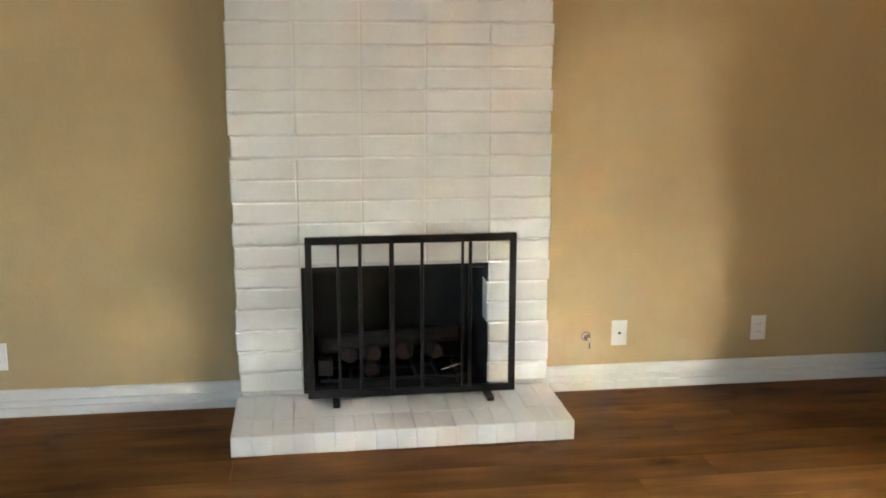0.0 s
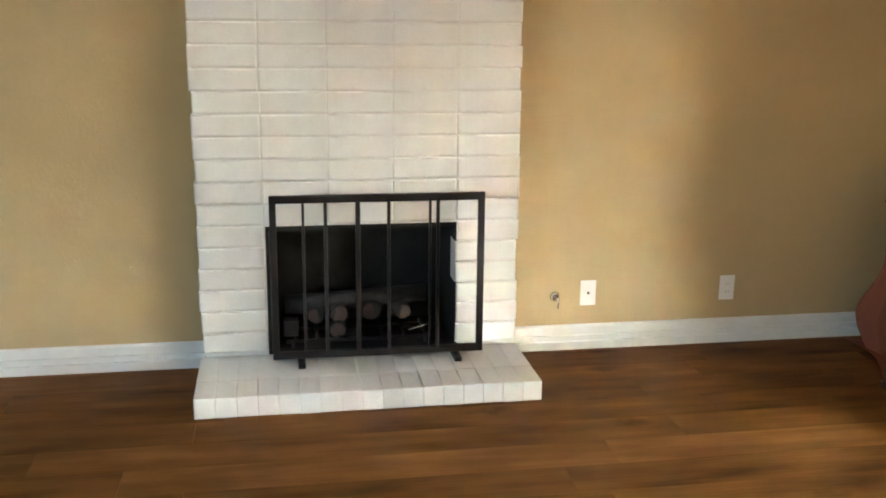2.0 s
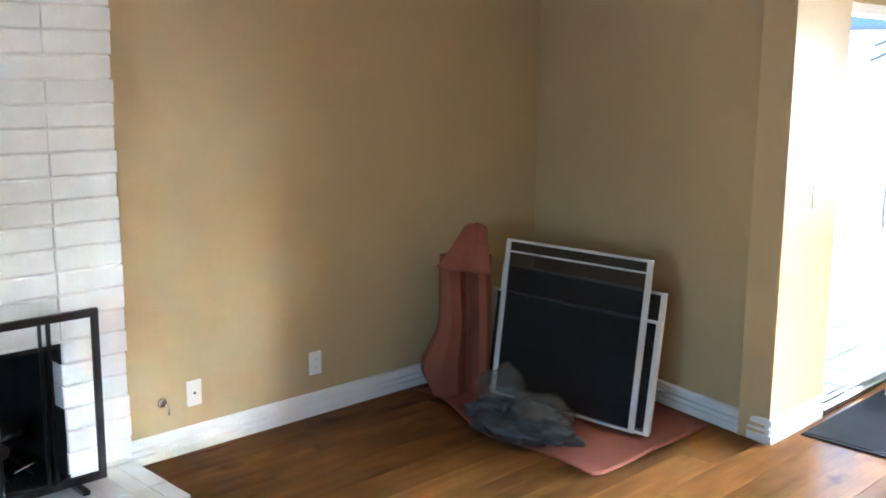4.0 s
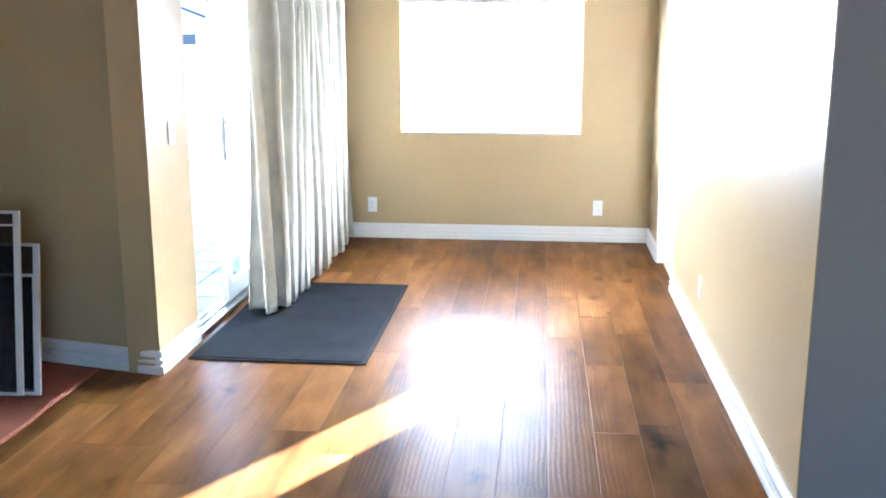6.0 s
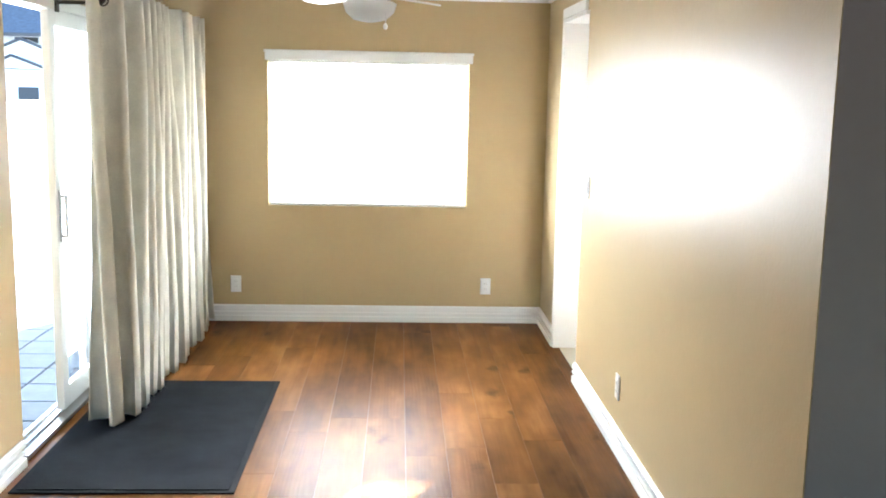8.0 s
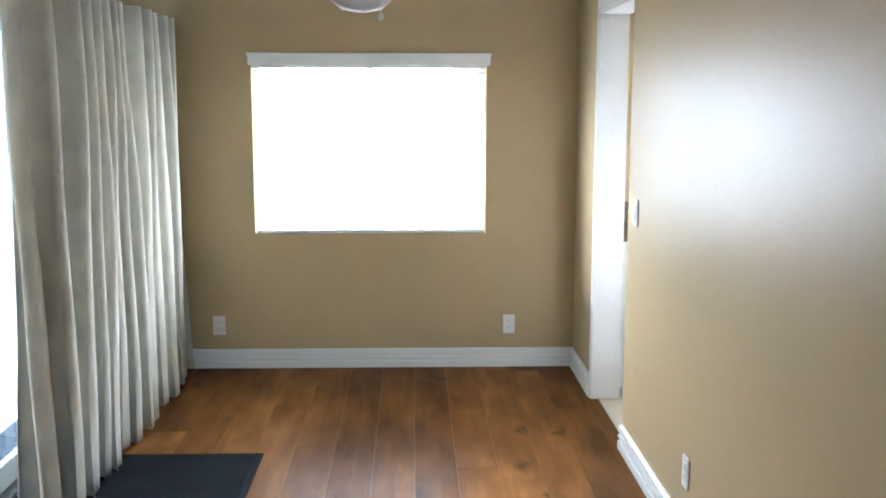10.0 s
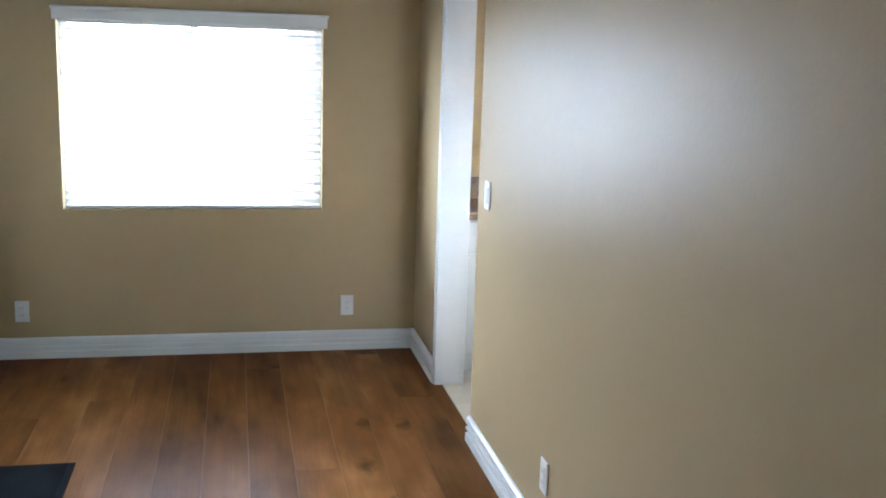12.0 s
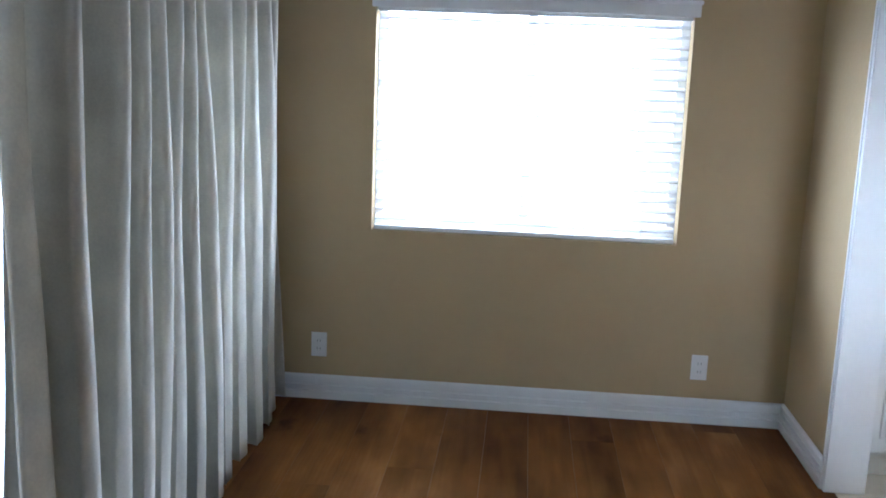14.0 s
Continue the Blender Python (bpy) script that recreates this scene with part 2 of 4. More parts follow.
def tube(bm, a, b, r0, r1=None, seg=12, caps=True):
    """A straight, tapering round bar from a to b."""
    a, b = Vector(a), Vector(b)
    r1 = r0 if r1 is None else r1
    q = (b - a).to_track_quat("Z", "Y")
    rings = []
    for c, r in ((a, r0), (b, r1)):
        rings.append([bm.verts.new(c + q @ Vector((r * math.cos(2 * math.pi * i / seg), r * math.sin(2 * math.pi * i / seg), 0))) for i in range(seg)])
    for i in range(seg):
        f = bm.faces.new((rings[0][i], rings[0][(i + 1) % seg], rings[1][(i + 1) % seg], rings[1][i]))
        f.smooth = True
    if caps:
        bm.faces.new(rings[0][::-1])
        bm.faces.new(rings[1])
    return bm


def turned(bm, centre, profile, seg=24):
    """A turned shape: rows of radius and height round the upright through centre."""
    c = Vector(centre)
    rings = [[bm.verts.new(c + Vector((r * math.cos(2 * math.pi * i / seg), r * math.sin(2 * math.pi * i / seg), h))) for i in range(seg)] for r, h in profile]
    for p, q in zip(rings, rings[1:]):
        for i in range(seg):
            bm.faces.new((p[i], p[(i + 1) % seg], q[(i + 1) % seg], q[i])).smooth = True
    bm.faces.new(rings[0][::-1])
    bm.faces.new(rings[-1])
    return bm


def mesh_of(name, bm, mat):
    bmesh.ops.recalc_face_normals(bm, faces=bm.faces[:])
    me = bpy.data.meshes.new(name)
    bm.to_mesh(me)
    bm.free()
    me.materials.append(mat)
    return me


def part(name, bm, mat, parent=None, label=""):
    ob = new(name, mesh_of(name, bm, mat))
    if parent is not None:
        ob.parent = parent
        ob.matrix_parent_inverse = parent.matrix_basis.inverted()
    if label:
        ob["label"] = label
    return ob


def thing(name, place, label, category, group=""):
    e = new(name)
    e.matrix_basis = Matrix.Translation(place)
    return tagged(e, label, category, group)


def structure(name, bm, mat, label, category):
    return tagged(part(name, bm, mat), label, category, kind="structure")


def pierced(bm, axis, a0, a1, b0, b1, z0, z1, holes=()):
    """A wall that runs from a0 to a1 along the axis and is b0 to b1 thick, with holes (from, to, bottom, top)."""
    cuts = sorted({a0, a1, *[h[0] for h in holes], *[h[1] for h in holes]})
    for p, q in zip(cuts, cuts[1:]):
        hole = next((h for h in holes if h[0] <= p and q <= h[1]), None)
        for lo, hi in (((z0, z1),) if hole is None else ((z0, hole[2]), (hole[3], z1))):
            if hi - lo > 1e-4:
                box(bm, *((p, q, b0, b1) if axis == "x" else (b0, b1, p, q)), lo, hi)
    return bm


# ---- the large structure ----
XW, XC, YC, XR, YF, YR, ZC = -3.291, -1.611, 4.181, 0.891, 7.312, 2.949, 2.235
XK0, XK1, XFACE = 0.697, 1.976, -3.171
KO0, KO1, ZO = 5.928, 6.669, 1.985
SL0, SL1, ZS = 4.70, 6.86, 1.93
WIN = (-0.945, 0.372, 0.785, 1.765)
KWIN = (1.38, 2.55, 1.02, 1.93)
YB, XE, XK = -3.6, 3.6, 3.4

bm = box(bmesh.new(), XC - 0.15, XR + 0.005, YB, YF + 0.02, -0.14, -0.016)
box(bm, XW - 0.5, XC - 0.151, YB, 4.70, -0.14, -0.016)
structure("floor", bm, M_CONC, "grey subfloor under the wooden planks", "floor")
structure("floor_east", box(bmesh.new(), XR + 0.006, XE, YB, YR, -0.14, -0.016), M_CONC, "grey subfloor under the wooden planks", "floor")
structure("floor_kitchen", box(bmesh.new(), XR + 0.006, XE, YR + 0.002, YF + 0.02, -0.14, -0.012), M_CONC, "grey mortar bed under cream tiles", "floor")

bm = bmesh.new()
pierced(bm, "y", YB, 4.9, XW - 0.15, XW, -0.1, ZC, [(0.953, 1.738, -0.1, 0.61)])
structure("wall_west", bm, M_WALL, "tan painted wall beside the fireplace", "wall")
bm = prism(bmesh.new(), [(XC, YC), (XC - 0.045, YC + 0.16), (XW - 0.1, 4.72), (XW - 0.02, 4.563)], -0.1, ZC)
structure("wall_corner", bm, M_WALL, "tan painted short wall in shade", "wall")
bm = bmesh.new()
pierced(bm, "y", YC + 0.004, YF + 0.14, XC - 0.15, XC, -0.1, ZC, [(SL0, SL1, -0.1, ZS)])
structure("wall_door_side", bm, M_WALL, "tan painted wall with a sliding glass door", "wall")
bm = bmesh.new()
pierced(bm, "x", XC + 0.001, XE, YF, YF + 0.14, -0.1, ZC, [WIN, KWIN])
structure("wall_north", bm, M_WALL, "tan painted wall with a wide blind-covered window", "wall")
bm = bmesh.new()
pierced(bm, "y", YR + 0.004, YF, XR, XR + 0.127, -0.1, ZC, [(KO0, KO1, -0.1, ZO)])
structure("wall_kitchen", bm, M_WALL, "tan satin painted wall with a kitchen doorway", "wall")
# grey face, a few millimetres in front of the tan wall end
structure("wall_end", box(bmesh.new(), XR + 0.003, XE, YR + 0.001, YR + 0.12, -0.1, ZC), M_GREYWALL, "slate-grey wall at the end of the kitchen wall", "wall")
structure("wall_east", box(bmesh.new(), XE, XE + 0.14, YB, YF + 0.14, -0.1, ZC), M_KWALL, "plain tan painted wall", "wall")
bm = bmesh.new()
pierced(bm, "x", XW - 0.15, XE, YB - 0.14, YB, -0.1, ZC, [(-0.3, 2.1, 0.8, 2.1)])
structure("wall_south", bm, M_WALL, "plain tan painted wall with an added window", "wall")
structure("ceiling", box(bmesh.new(), XW - 0.6, XE + 0.4, YB - 0.3, YF + 0.3, ZC, ZC + 0.25), M_CEIL, "white painted ceiling", "ceiling")

PROFILE = [(0, 0), (0.020, 0), (0.020, 0.034), (0.018, 0.036), (0.001, 0.036), (0.001, 0.052), (0.019, 0.053), (0.019, 0.062), (0.018, 0.064), (0.001, 0.064), (0.001, 0.080), (0.017, 0.081), (0.016, 0.103), (0.008, 0.110), (0, 0.111)]
CROWN = [(0, 0), (0.012, 0), (0.014, -0.0), (0.020, 0.02), (0.045, 0.045), (0.065, 0.075), (0.080, 0.085), (0.080, 0.098), (0, 0.098)]


def moulding(name, a, b, profile, z, label, miter=(0, 0)):
    """A moulding along the wall from a to b; the room is to the left of that way. miter: how far each end grows per metre of depth."""
    a, b = Vector((*a, 0)), Vector((*b, 0))
    way = (b - a).normalized()
    side = Vector((-way.y, way.x, 0))
    bm = bmesh.new()
    ends = []
    for p, s, k in ((a, -1, miter[0]), (b, 1, miter[1])):
        ends.append([bm.verts.new(p + side * d + way * (s * k * d) + Vector((0, 0, z + h))) for d, h in profile])
    k = len(profile)
    for i in range(k):
        bm.faces.new((ends[0][i], ends[0][(i + 1) % k], ends[1][(i + 1) % k], ends[1][i]))
    bm.faces.new(ends[0][::-1])
    bm.faces.new(ends[1])
    return structure(name, bm, M_TRIM, label, "baseboard" if profile is PROFILE else "crown moulding")


BASE = "white grooved baseboard along the tan wall"
moulding("baseboard", (XW, XK0), (XW, YB), PROFILE, 0.0, BASE)
moulding("baseboard", (XW, 4.556), (XW, XK1), PROFILE, 0.0, BASE, (-1, 0))
moulding("baseboard", (XC, YC), (XW, 4.556), PROFILE, 0.0, BASE, (0.75, -1))
moulding("baseboard", (XC, SL0 - 0.02), (XC, YC), PROFILE, 0.0, BASE, (0, 0.75))
moulding("baseboard", (XC, YF), (XC, SL1 + 0.05), PROFILE, 0.0, BASE, (-1, 0))
moulding("baseboard", (XR, YF), (XC, YF), PROFILE, 0.0, BASE, (-1, -1))
moulding("baseboard", (XR, KO1 + 0.012), (XR, YF), PROFILE, 0.0, BASE, (0, -1))
moulding("baseboard", (XR, YR), (XR, KO0 - 0.004), PROFILE, 0.0, BASE, (1, 0))
moulding("baseboard", (XE, YR), (XR, YR), PROFILE, 0.0, BASE, (0, 1))
CR = "white crown moulding under the ceiling"
moulding("crown_moulding", (XR, YF), (XC, YF), CROWN, ZC - 0.1, CR, (-1, -1))
moulding("crown_moulding", (XR, YR), (XR, YF), CROWN, ZC - 0.1, CR, (1, -1))
moulding("crown_moulding", (XC, YF), (XC, YC), CROWN, ZC - 0.1, CR, (-1, 0.7))
moulding("crown_moulding", (XC, YC), (XW, 4.556), CROWN, ZC - 0.1, CR, (0.7, -1))
moulding("crown_moulding", (XW, 4.556), (XW, XK1), CROWN, ZC - 0.1, CR, (-1, 0))
moulding("crown_moulding", (XW, XK0), (XW, YB), CROWN, ZC - 0.1, CR)
moulding("crown_moulding", (XE, YR), (XR, YR), CROWN, ZC - 0.1, CR, (0, 1))

# kitchen doorway lining
lining = thing("door_1", (XR + 0.06, (KO0 + KO1) / 2, 0), "white painted doorway lining with no door", "doorway")
lining["kind"] = "structure"
part("door_jamb", box(bmesh.new(), XR - 0.012, XR + 0.139, KO1 - 0.022, KO1 - 0.001, 0.0, ZO - 0.001, 0.003), M_TRIM, lining)
part("door_jamb", box(bmesh.new(), XR + 0.03, XR + 0.139, KO0 + 0.001, KO0 + 0.02, 0.0, ZO - 0.001, 0.003), M_TRIM, lining)
part("door_head", box(bmesh.new(), XR - 0.012, XR + 0.139, KO0 + 0.021, KO1 - 0.023, ZO - 0.022, ZO - 0.001, 0.003), M_TRIM, lining)
part("casing", box(bmesh.new(), XR - 0.016, XR - 0.002, KO1 - 0.0, KO1 + 0.018, 0.0, ZO + 0.06, 0.004), M_TRIM, lining)
part("casing", box(bmesh.new(), XR - 0.016, XR - 0.002, KO0 + 0.03, KO1 - 0.001, ZO + 0.0, ZO + 0.06, 0.004), M_TRIM, lining)

# ---- fireplace ----
ROW, Z0 = 0.0868, 0.092
chimney = thing("fireplace", (XFACE, 1.336, 0), "white painted stacked brick fireplace with a black firebox", "fireplace")
for y0, y1, z0 in ((XK0 + 0.010, 0.958, 0.001), (0.958, 1.733, 0.606), (1.733, XK1 - 0.010, 0.001)):
    part("mortar", box(bmesh.new(), XW + 0.001, XFACE - 0.009, y0, y1, z0, ZC - 0.001), M_MORTAR, chimney, "white painted mortar")
x0, x1 = XW - 0.32, XFACE - 0.012
for q in ((x0, x0 + 0.02, 0.962, 1.729, 0.03, 0.605), (x0, x1, 0.9585, 0.972, 0.03, 0.605), (x0, x1, 1.719, 1.7325, 0.03, 0.605), (x0, x1, 0.972, 1.719, 0.586, 0.6055), (x0, x1, 0.972, 1.719, 0.03, 0.084)):
    part("firebox_panel", box(bmesh.new(), *q), M_SOOT, chimney, "soot-black firebox lining")

# gas logs on a grate inside the firebox
logs = thing("gas_log_set", (-3.33, 1.34, 0.084), "pale-ended ceramic gas logs on an iron grate", "gas logs")
random.seed(4)
for cy, cz, cx, r, ln, yaw in ((1.15, 0.205, -3.31, 0.035, 0.30, 20), (1.25, 0.21, -3.30, 0.038, 0.34, -12), (1.24, 0.150, -3.27, 0.034, 0.32, 8), (1.38, 0.215, -3.31, 0.040, 0.34, 14), (1.52, 0.205, -3.32, 0.034, 0.28, -20)):
    a = Vector((cx + 0.04, cy, cz))
    b = a + Vector((-math.cos(radians(yaw)) * ln * 0.7, math.sin(radians(yaw)) * ln * 0.7, 0.015))
    log = part("log", tube(bmesh.new(), a, b, r, r * 0.9, 14), M_LOG, logs)
    part("log_end", tube(bmesh.new(), a + Vector((0.004, 0, 0)), a + Vector((-0.002, 0, 0)), r * 0.85, r * 0.9, 14), M_LOGEND, log, "pale sawn log end")
part("log", tube(bmesh.new(), (-3.30, 1.03, 0.245), (-3.36, 1.62, 0.262), 0.042, 0.036, 14), M_LOG, logs)
bm = bmesh.new()
for i in range(7):
    y = 1.06 + i * 0.09
    box(bm, -3.42, -3.20, y, y + 0.012, 0.118, 0.130)
for x in (-3.40, -3.235):
    box(bm, x, x + 0.012, 1.03, 1.64, 0.106, 0.118)
for x in (-3.40, -3.235):
    for y in (1.05, 1.60):
        box(bm, x, x + 0.012, y, y + 0.012, 0.084, 0.106)
part("grate", bm, M_BLACK, logs)
part("valve_rod", tube(bmesh.new(), (-3.195, 1.53, 0.15), (-3.205, 1.62, 0.172), 0.004, 0.004, 8), M_CHROME, logs, "thin shiny metal rod")
bm = box(bmesh.new(), -3.29, -3.22, 1.02, 1.08, 0.135, 0.20, 0.004)
part("control_box", bm, M_LOG, logs, "small dark metal box")

# hearth of bricks on edge
hearth = thing("hearth", (-2.95, 1.334, 0), "low white painted brick hearth on the wooden floor", "hearth")
part("mortar", box(bmesh.new(), XFACE - 0.006, -2.738, 0.698, 1.970, 0.001, 0.073), M_MORTAR, hearth)
hb = 1.288 / 17
hb_front = mesh_of("brick", box(bmesh.new(), -0.168, 0.0, 0.0005, hb - 0.0005, 0.002, 0.080, 0.0035), M_BRICK)
hb_back = mesh_of("brick", box(bmesh.new(), -0.27, 0.0, 0.0004, hb - 0.0004, 0.004, 0.080, 0.0012), M_BRICK)
random.seed(7)
for i in range(17):
    for me, x in ((hb_front, -2.730), (hb_back, -2.899)):
        o = new("brick", me)
        o.parent = hearth
        o.matrix_parent_inverse = hearth.matrix_basis.inverted()
        o.matrix_basis = pose(x + random.uniform(-0.0015, 0.0015), 0.690 + i * hb, random.uniform(-0.0006, 0.0006))

# standing screen in front of the firebox
screen = thing("fireplace_screen", (-3.04, 1.393, 0.08), "black iron fireplace screen with glass and upright bars", "fireplace screen")
sx0, sx1, sy0, sy1, sz0, sz1 = -3.060, -3.040, 0.976, 1.811, 0.100, 0.752
bm = bmesh.new()
box(bm, sx0, sx1, sy0, sy0 + 0.026, sz0, sz1, 0.003)
box(bm, sx0, sx1, sy1 - 0.026, sy1, sz0, sz1, 0.003)
box(bm, sx0, sx1, sy0 + 0.024, sy1 - 0.024, sz1 - 0.030, sz1, 0.003)
box(bm, sx0, sx1, sy0 + 0.024, sy1 - 0.024, sz0, sz0 + 0.030, 0.003)
part("frame", bm, M_BLACK, screen)
for y, w in ((1.103, 0.010), (1.188, 0.013), (1.312, 0.018), (1.432, 0.012), (1.594, 0.009), (1.625, 0.012)):
    part("bar", box(bmesh.new(), sx0 + 0.006, sx1 + 0.004, y - w / 2, y + w / 2, sz0 + 0.028, sz1 - 0.028, 0.002), M_BLACK, screen)
for y in (1.085, 1.70):
    part("foot", box(bmesh.new(), -3.13, -2.975, y - 0.014, y + 0.014, 0.081, 0.101, 0.003), M_BLACK, screen)

# ---- wall plates ----


def wall_plate(name, m, label, category, kindof):
    """A plate that faces local -y, its middle at the origin."""
    t = thing(name, (0, 0, 0), label, category)
    part("plate", box(bmesh.new(), -0.035, 0.035, -0.007, -0.0005, -0.056, 0.056, 0.003), M_PLASTIC, t)
    if kindof == "outlet":
        part("receptacle", box(bmesh.new(), -0.017, 0.017, -0.0095, -0.0065, -0.034, 0.034, 0.0015), M_PLASTIC, t)
        for z in (-0.018, 0.018):
            for x in (-0.0068, 0.0068):
                part("slot", box(bmesh.new(), x - 0.0013, x + 0.0013, -0.0102, -0.0092, z - 0.005, z + 0.005), M_GREYSLOT, t)
    elif kindof == "cable":
        part("cable_jack", tube(bmesh.new(), (0, -0.006, 0), (0, -0.012, 0), 0.006, 0.005, 10), M_DARKSLOT, t)
    else:
        part("rocker", box(bmesh.new(), -0.016, 0.016, -0.012, -0.0065, -0.033, 0.033, 0.002), M_PLASTIC, t)
    t.matrix_basis = m
    return t


wall_plate("wall_outlet", pose(-1.167, YF, 0.252), "white outlet plate low on the tan wall", "outlet", "outlet")
wall_plate("wall_outlet", pose(0.513, YF, 0.252), "white outlet plate low on the tan wall", "outlet", "outlet")
wall_plate("wall_outlet", pose(XR, 4.90, 0.285, 0, 0, -90), "white outlet plate on the satin tan wall", "outlet", "outlet")
wall_plate("wall_outlet", pose(XW, 2.972, 0.252, 0, 0, 90), "white outlet plate near the paper pile", "outlet", "outlet")
wall_plate("wall_outlet", pose(XW, -0.251, 0.252, 0, 0, 90), "white outlet plate beside the brick fireplace", "outlet", "outlet")
wall_plate("cable_plate", pose(XW, 2.329, 0.252, 0, 0, 90), "white cable wall plate with a dark jack", "cable plate", "cable")
wall_plate("light_switch", pose(XR, 5.77, 1.08, 0, 0, -90), "white light switch beside the kitchen doorway", "light switch", "switch")
wall_plate("light_switch", pose(XC, 4.475, 1.07, 0, 0, 90), "white light switch beside the sliding door", "light switch", "switch")
valve = thing("gas_key_valve", (XW, 2.181, 0.24), "chrome gas valve with a key in the wall", "gas valve")
part("escutcheon", tube(bmesh.new(), (XW, 2.181, 0.24), (XW + 0.012, 2.181, 0.24), 0.022, 0.014, 20), M_CHROME, valve)
bm = tube(bmesh.new(), (XW + 0.010, 2.181, 0.24), (XW + 0.05, 2.181, 0.238), 0.005, 0.005, 8)
tube(bm, (XW + 0.048, 2.181, 0.246), (XW + 0.05, 2.183, 0.20), 0.004, 0.004, 8)
part("key", bm, M_CHROME, valve)

# ---- pile in the corner ----


def sheet(name, fn, nu, nv, mat, parent, label="", thick=0.002):
    bm = bmesh.new()
    g = [[bm.verts.new(fn(i / nu, j / nv)) for j in range(nv + 1)] for i in range(nu + 1)]
    for i in range(nu):
        for j in range(nv):
            bm.faces.new((g[i][j], g[i + 1][j], g[i + 1][j + 1], g[i][j + 1])).smooth = True
    ob = part(name, bm, mat, parent, label)
    mod = ob.modifiers.new("thickness", "SOLIDIFY")
    mod.thickness, mod.offset = thick, 0
    return ob


paper = thing("rosin_paper", (-2.6, 3.6, 0), "reddish-brown building paper, half rolled, in the corner", "building paper")


def floor_paper(u, v):
    x = -3.20 + u * 1.30
    y0 = 3.50 - 0.24 * min(1, u / 0.9) + 0.05 * math.sin(u * 9)
    y = y0 + v * (4.24 - y0 - 0.05 * u + 0.20 * (1 - u))
    z = 0.006 + 0.012 * max(0, noise.noise((x * 4, y * 4, 0))) + 0.02 * max(0, 0.08 - v) / 0.08
    return (x, y, z)


sheet("floor_sheet", floor_paper, 40, 24, M_PAPER, paper)


def paper_point(p, q, z):
    """p along the face of the standing sheet, q away behind it."""
    return (-2.985 + 0.77 * p - 0.63 * q, 3.665 + 0.63 * p + 0.77 * q, z)


FOLDED = [(-0.02, 0.13), (-0.10, 0.09), (-0.130, 0.02), (-0.115, -0.05), (-0.060, -0.075), (-0.015, -0.045), (0.005, 0.035), (0.030, 0.055), (0.045, -0.01), (0.075, -0.055), (0.110, -0.045), (0.128, 0.01), (0.115, 0.08)]


def standing_sheet(u, v):
    """A stiff sheet on end with a deep upright crease, swelling low on one side."""
    k = u * (len(FOLDED) - 1)
    i = min(int(k), len(FOLDED) - 2)
    f = k - i
    f = f * f * (3 - 2 * f)
    p = FOLDED[i][0] * (1 - f) + FOLDED[i + 1][0] * f
    q = FOLDED[i][1] * (1 - f) + FOLDED[i + 1][1] * f
    swell = math.exp(-((v - 0.22) / 0.20) ** 2)
    if p < 0:
        p *= 1 + 0.62 * swell
        q -= 0.035 * swell * min(1.0, -p / 0.08)
    p += 0.012 * noise.noise((u * 4, v * 3, 1))
    q += 0.016 * noise.noise((u * 4, v * 3, 7)) + 0.04 * v
    return paper_point(p, q, 0.012 + v * 0.70)


sheet("standing_sheet", standing_sheet, 72, 30, M_PAPER, paper)


def flap(u, v):
    """The folded-over top: a slanting flap in front and behind a short ridge."""
    lo = -0.140 + 0.276 * u
    hi = -0.010 + 0.115 * u
    k = v ** 0.85
    p = lo * (1 - k) + hi * k
    q = -0.088 * (1 - v ** 1.8) + 0.04 - 0.03 * math.sin(math.pi * u) * (1 - v) + 0.018 * math.exp(-((u - 0.58) / 0.10) ** 2)
    return paper_point(p, q, 0.668 - 0.03 * u + (0.190 + 0.03 * u) * v + 0.02 * math.sin(u * math.pi) * v + 0.008 * noise.noise((u * 4, v * 4, 3)))


sheet("folded_flap", flap, 36, 16, M_PAPER, paper)


def back_flap(u, v):
    lo = -0.120 + 0.240 * u
    hi = -0.010 + 0.115 * u
    return paper_point(lo * (1 - v) + hi * v, 0.150 * (1 - v) + 0.044 * v, 0.60 + 0.24 * v + 0.02 * math.sin(u * math.pi) * v)


sheet("back_flap", back_flap, 24, 10, M_PAPER, paper)


def window_screen(w, h, rails, label, m):
    """A framed insect screen; its foot at the origin, its front to local -y."""
    t = thing("window_screen", (0, 0, 0), label, "window screen", "window screens leaning on the wall")
    f, d = 0.028, 0.012
    for n_, q in (("stile", (0, f, 0, h)), ("stile", (w - f, w, 0, h)), ("rail", (f, w - f, h - f * 0.45, h)), ("rail", (f, w - f, 0, f * 0.45))):
        part(n_, box(bmesh.new(), q[0], q[1], 0, d, q[2], q[3], 0.002), M_ALU, t)
    for z in rails:
        part("rail", box(bmesh.new(), f, w - f, 0.001, d - 0.001, z - 0.004, z + 0.004, 0.001), M_ALU, t)
    part("mesh_panel", box(bmesh.new(), f - 0.004, w - f + 0.004, 0.005, 0.006, 0.012, h - 0.012), M_MESH, t, "dark fine insect mesh")
    t.matrix_basis = m
    return t


window_screen(0.83, 0.775, (0.715,), "white-framed window screen leaning in front of others", pose(-2.875, 3.745, 0.032, -8, 0, 2))
window_screen(1.0, 0.515, (), "low wide white-framed window screen with dark mesh", pose(-2.99, 3.81, 0.022, -8, 0, 0))
window_screen(0.98, 0.635, (), "white-framed window screen behind the others", pose(-2.985, 3.86, 0.022, -8, 0, -1))


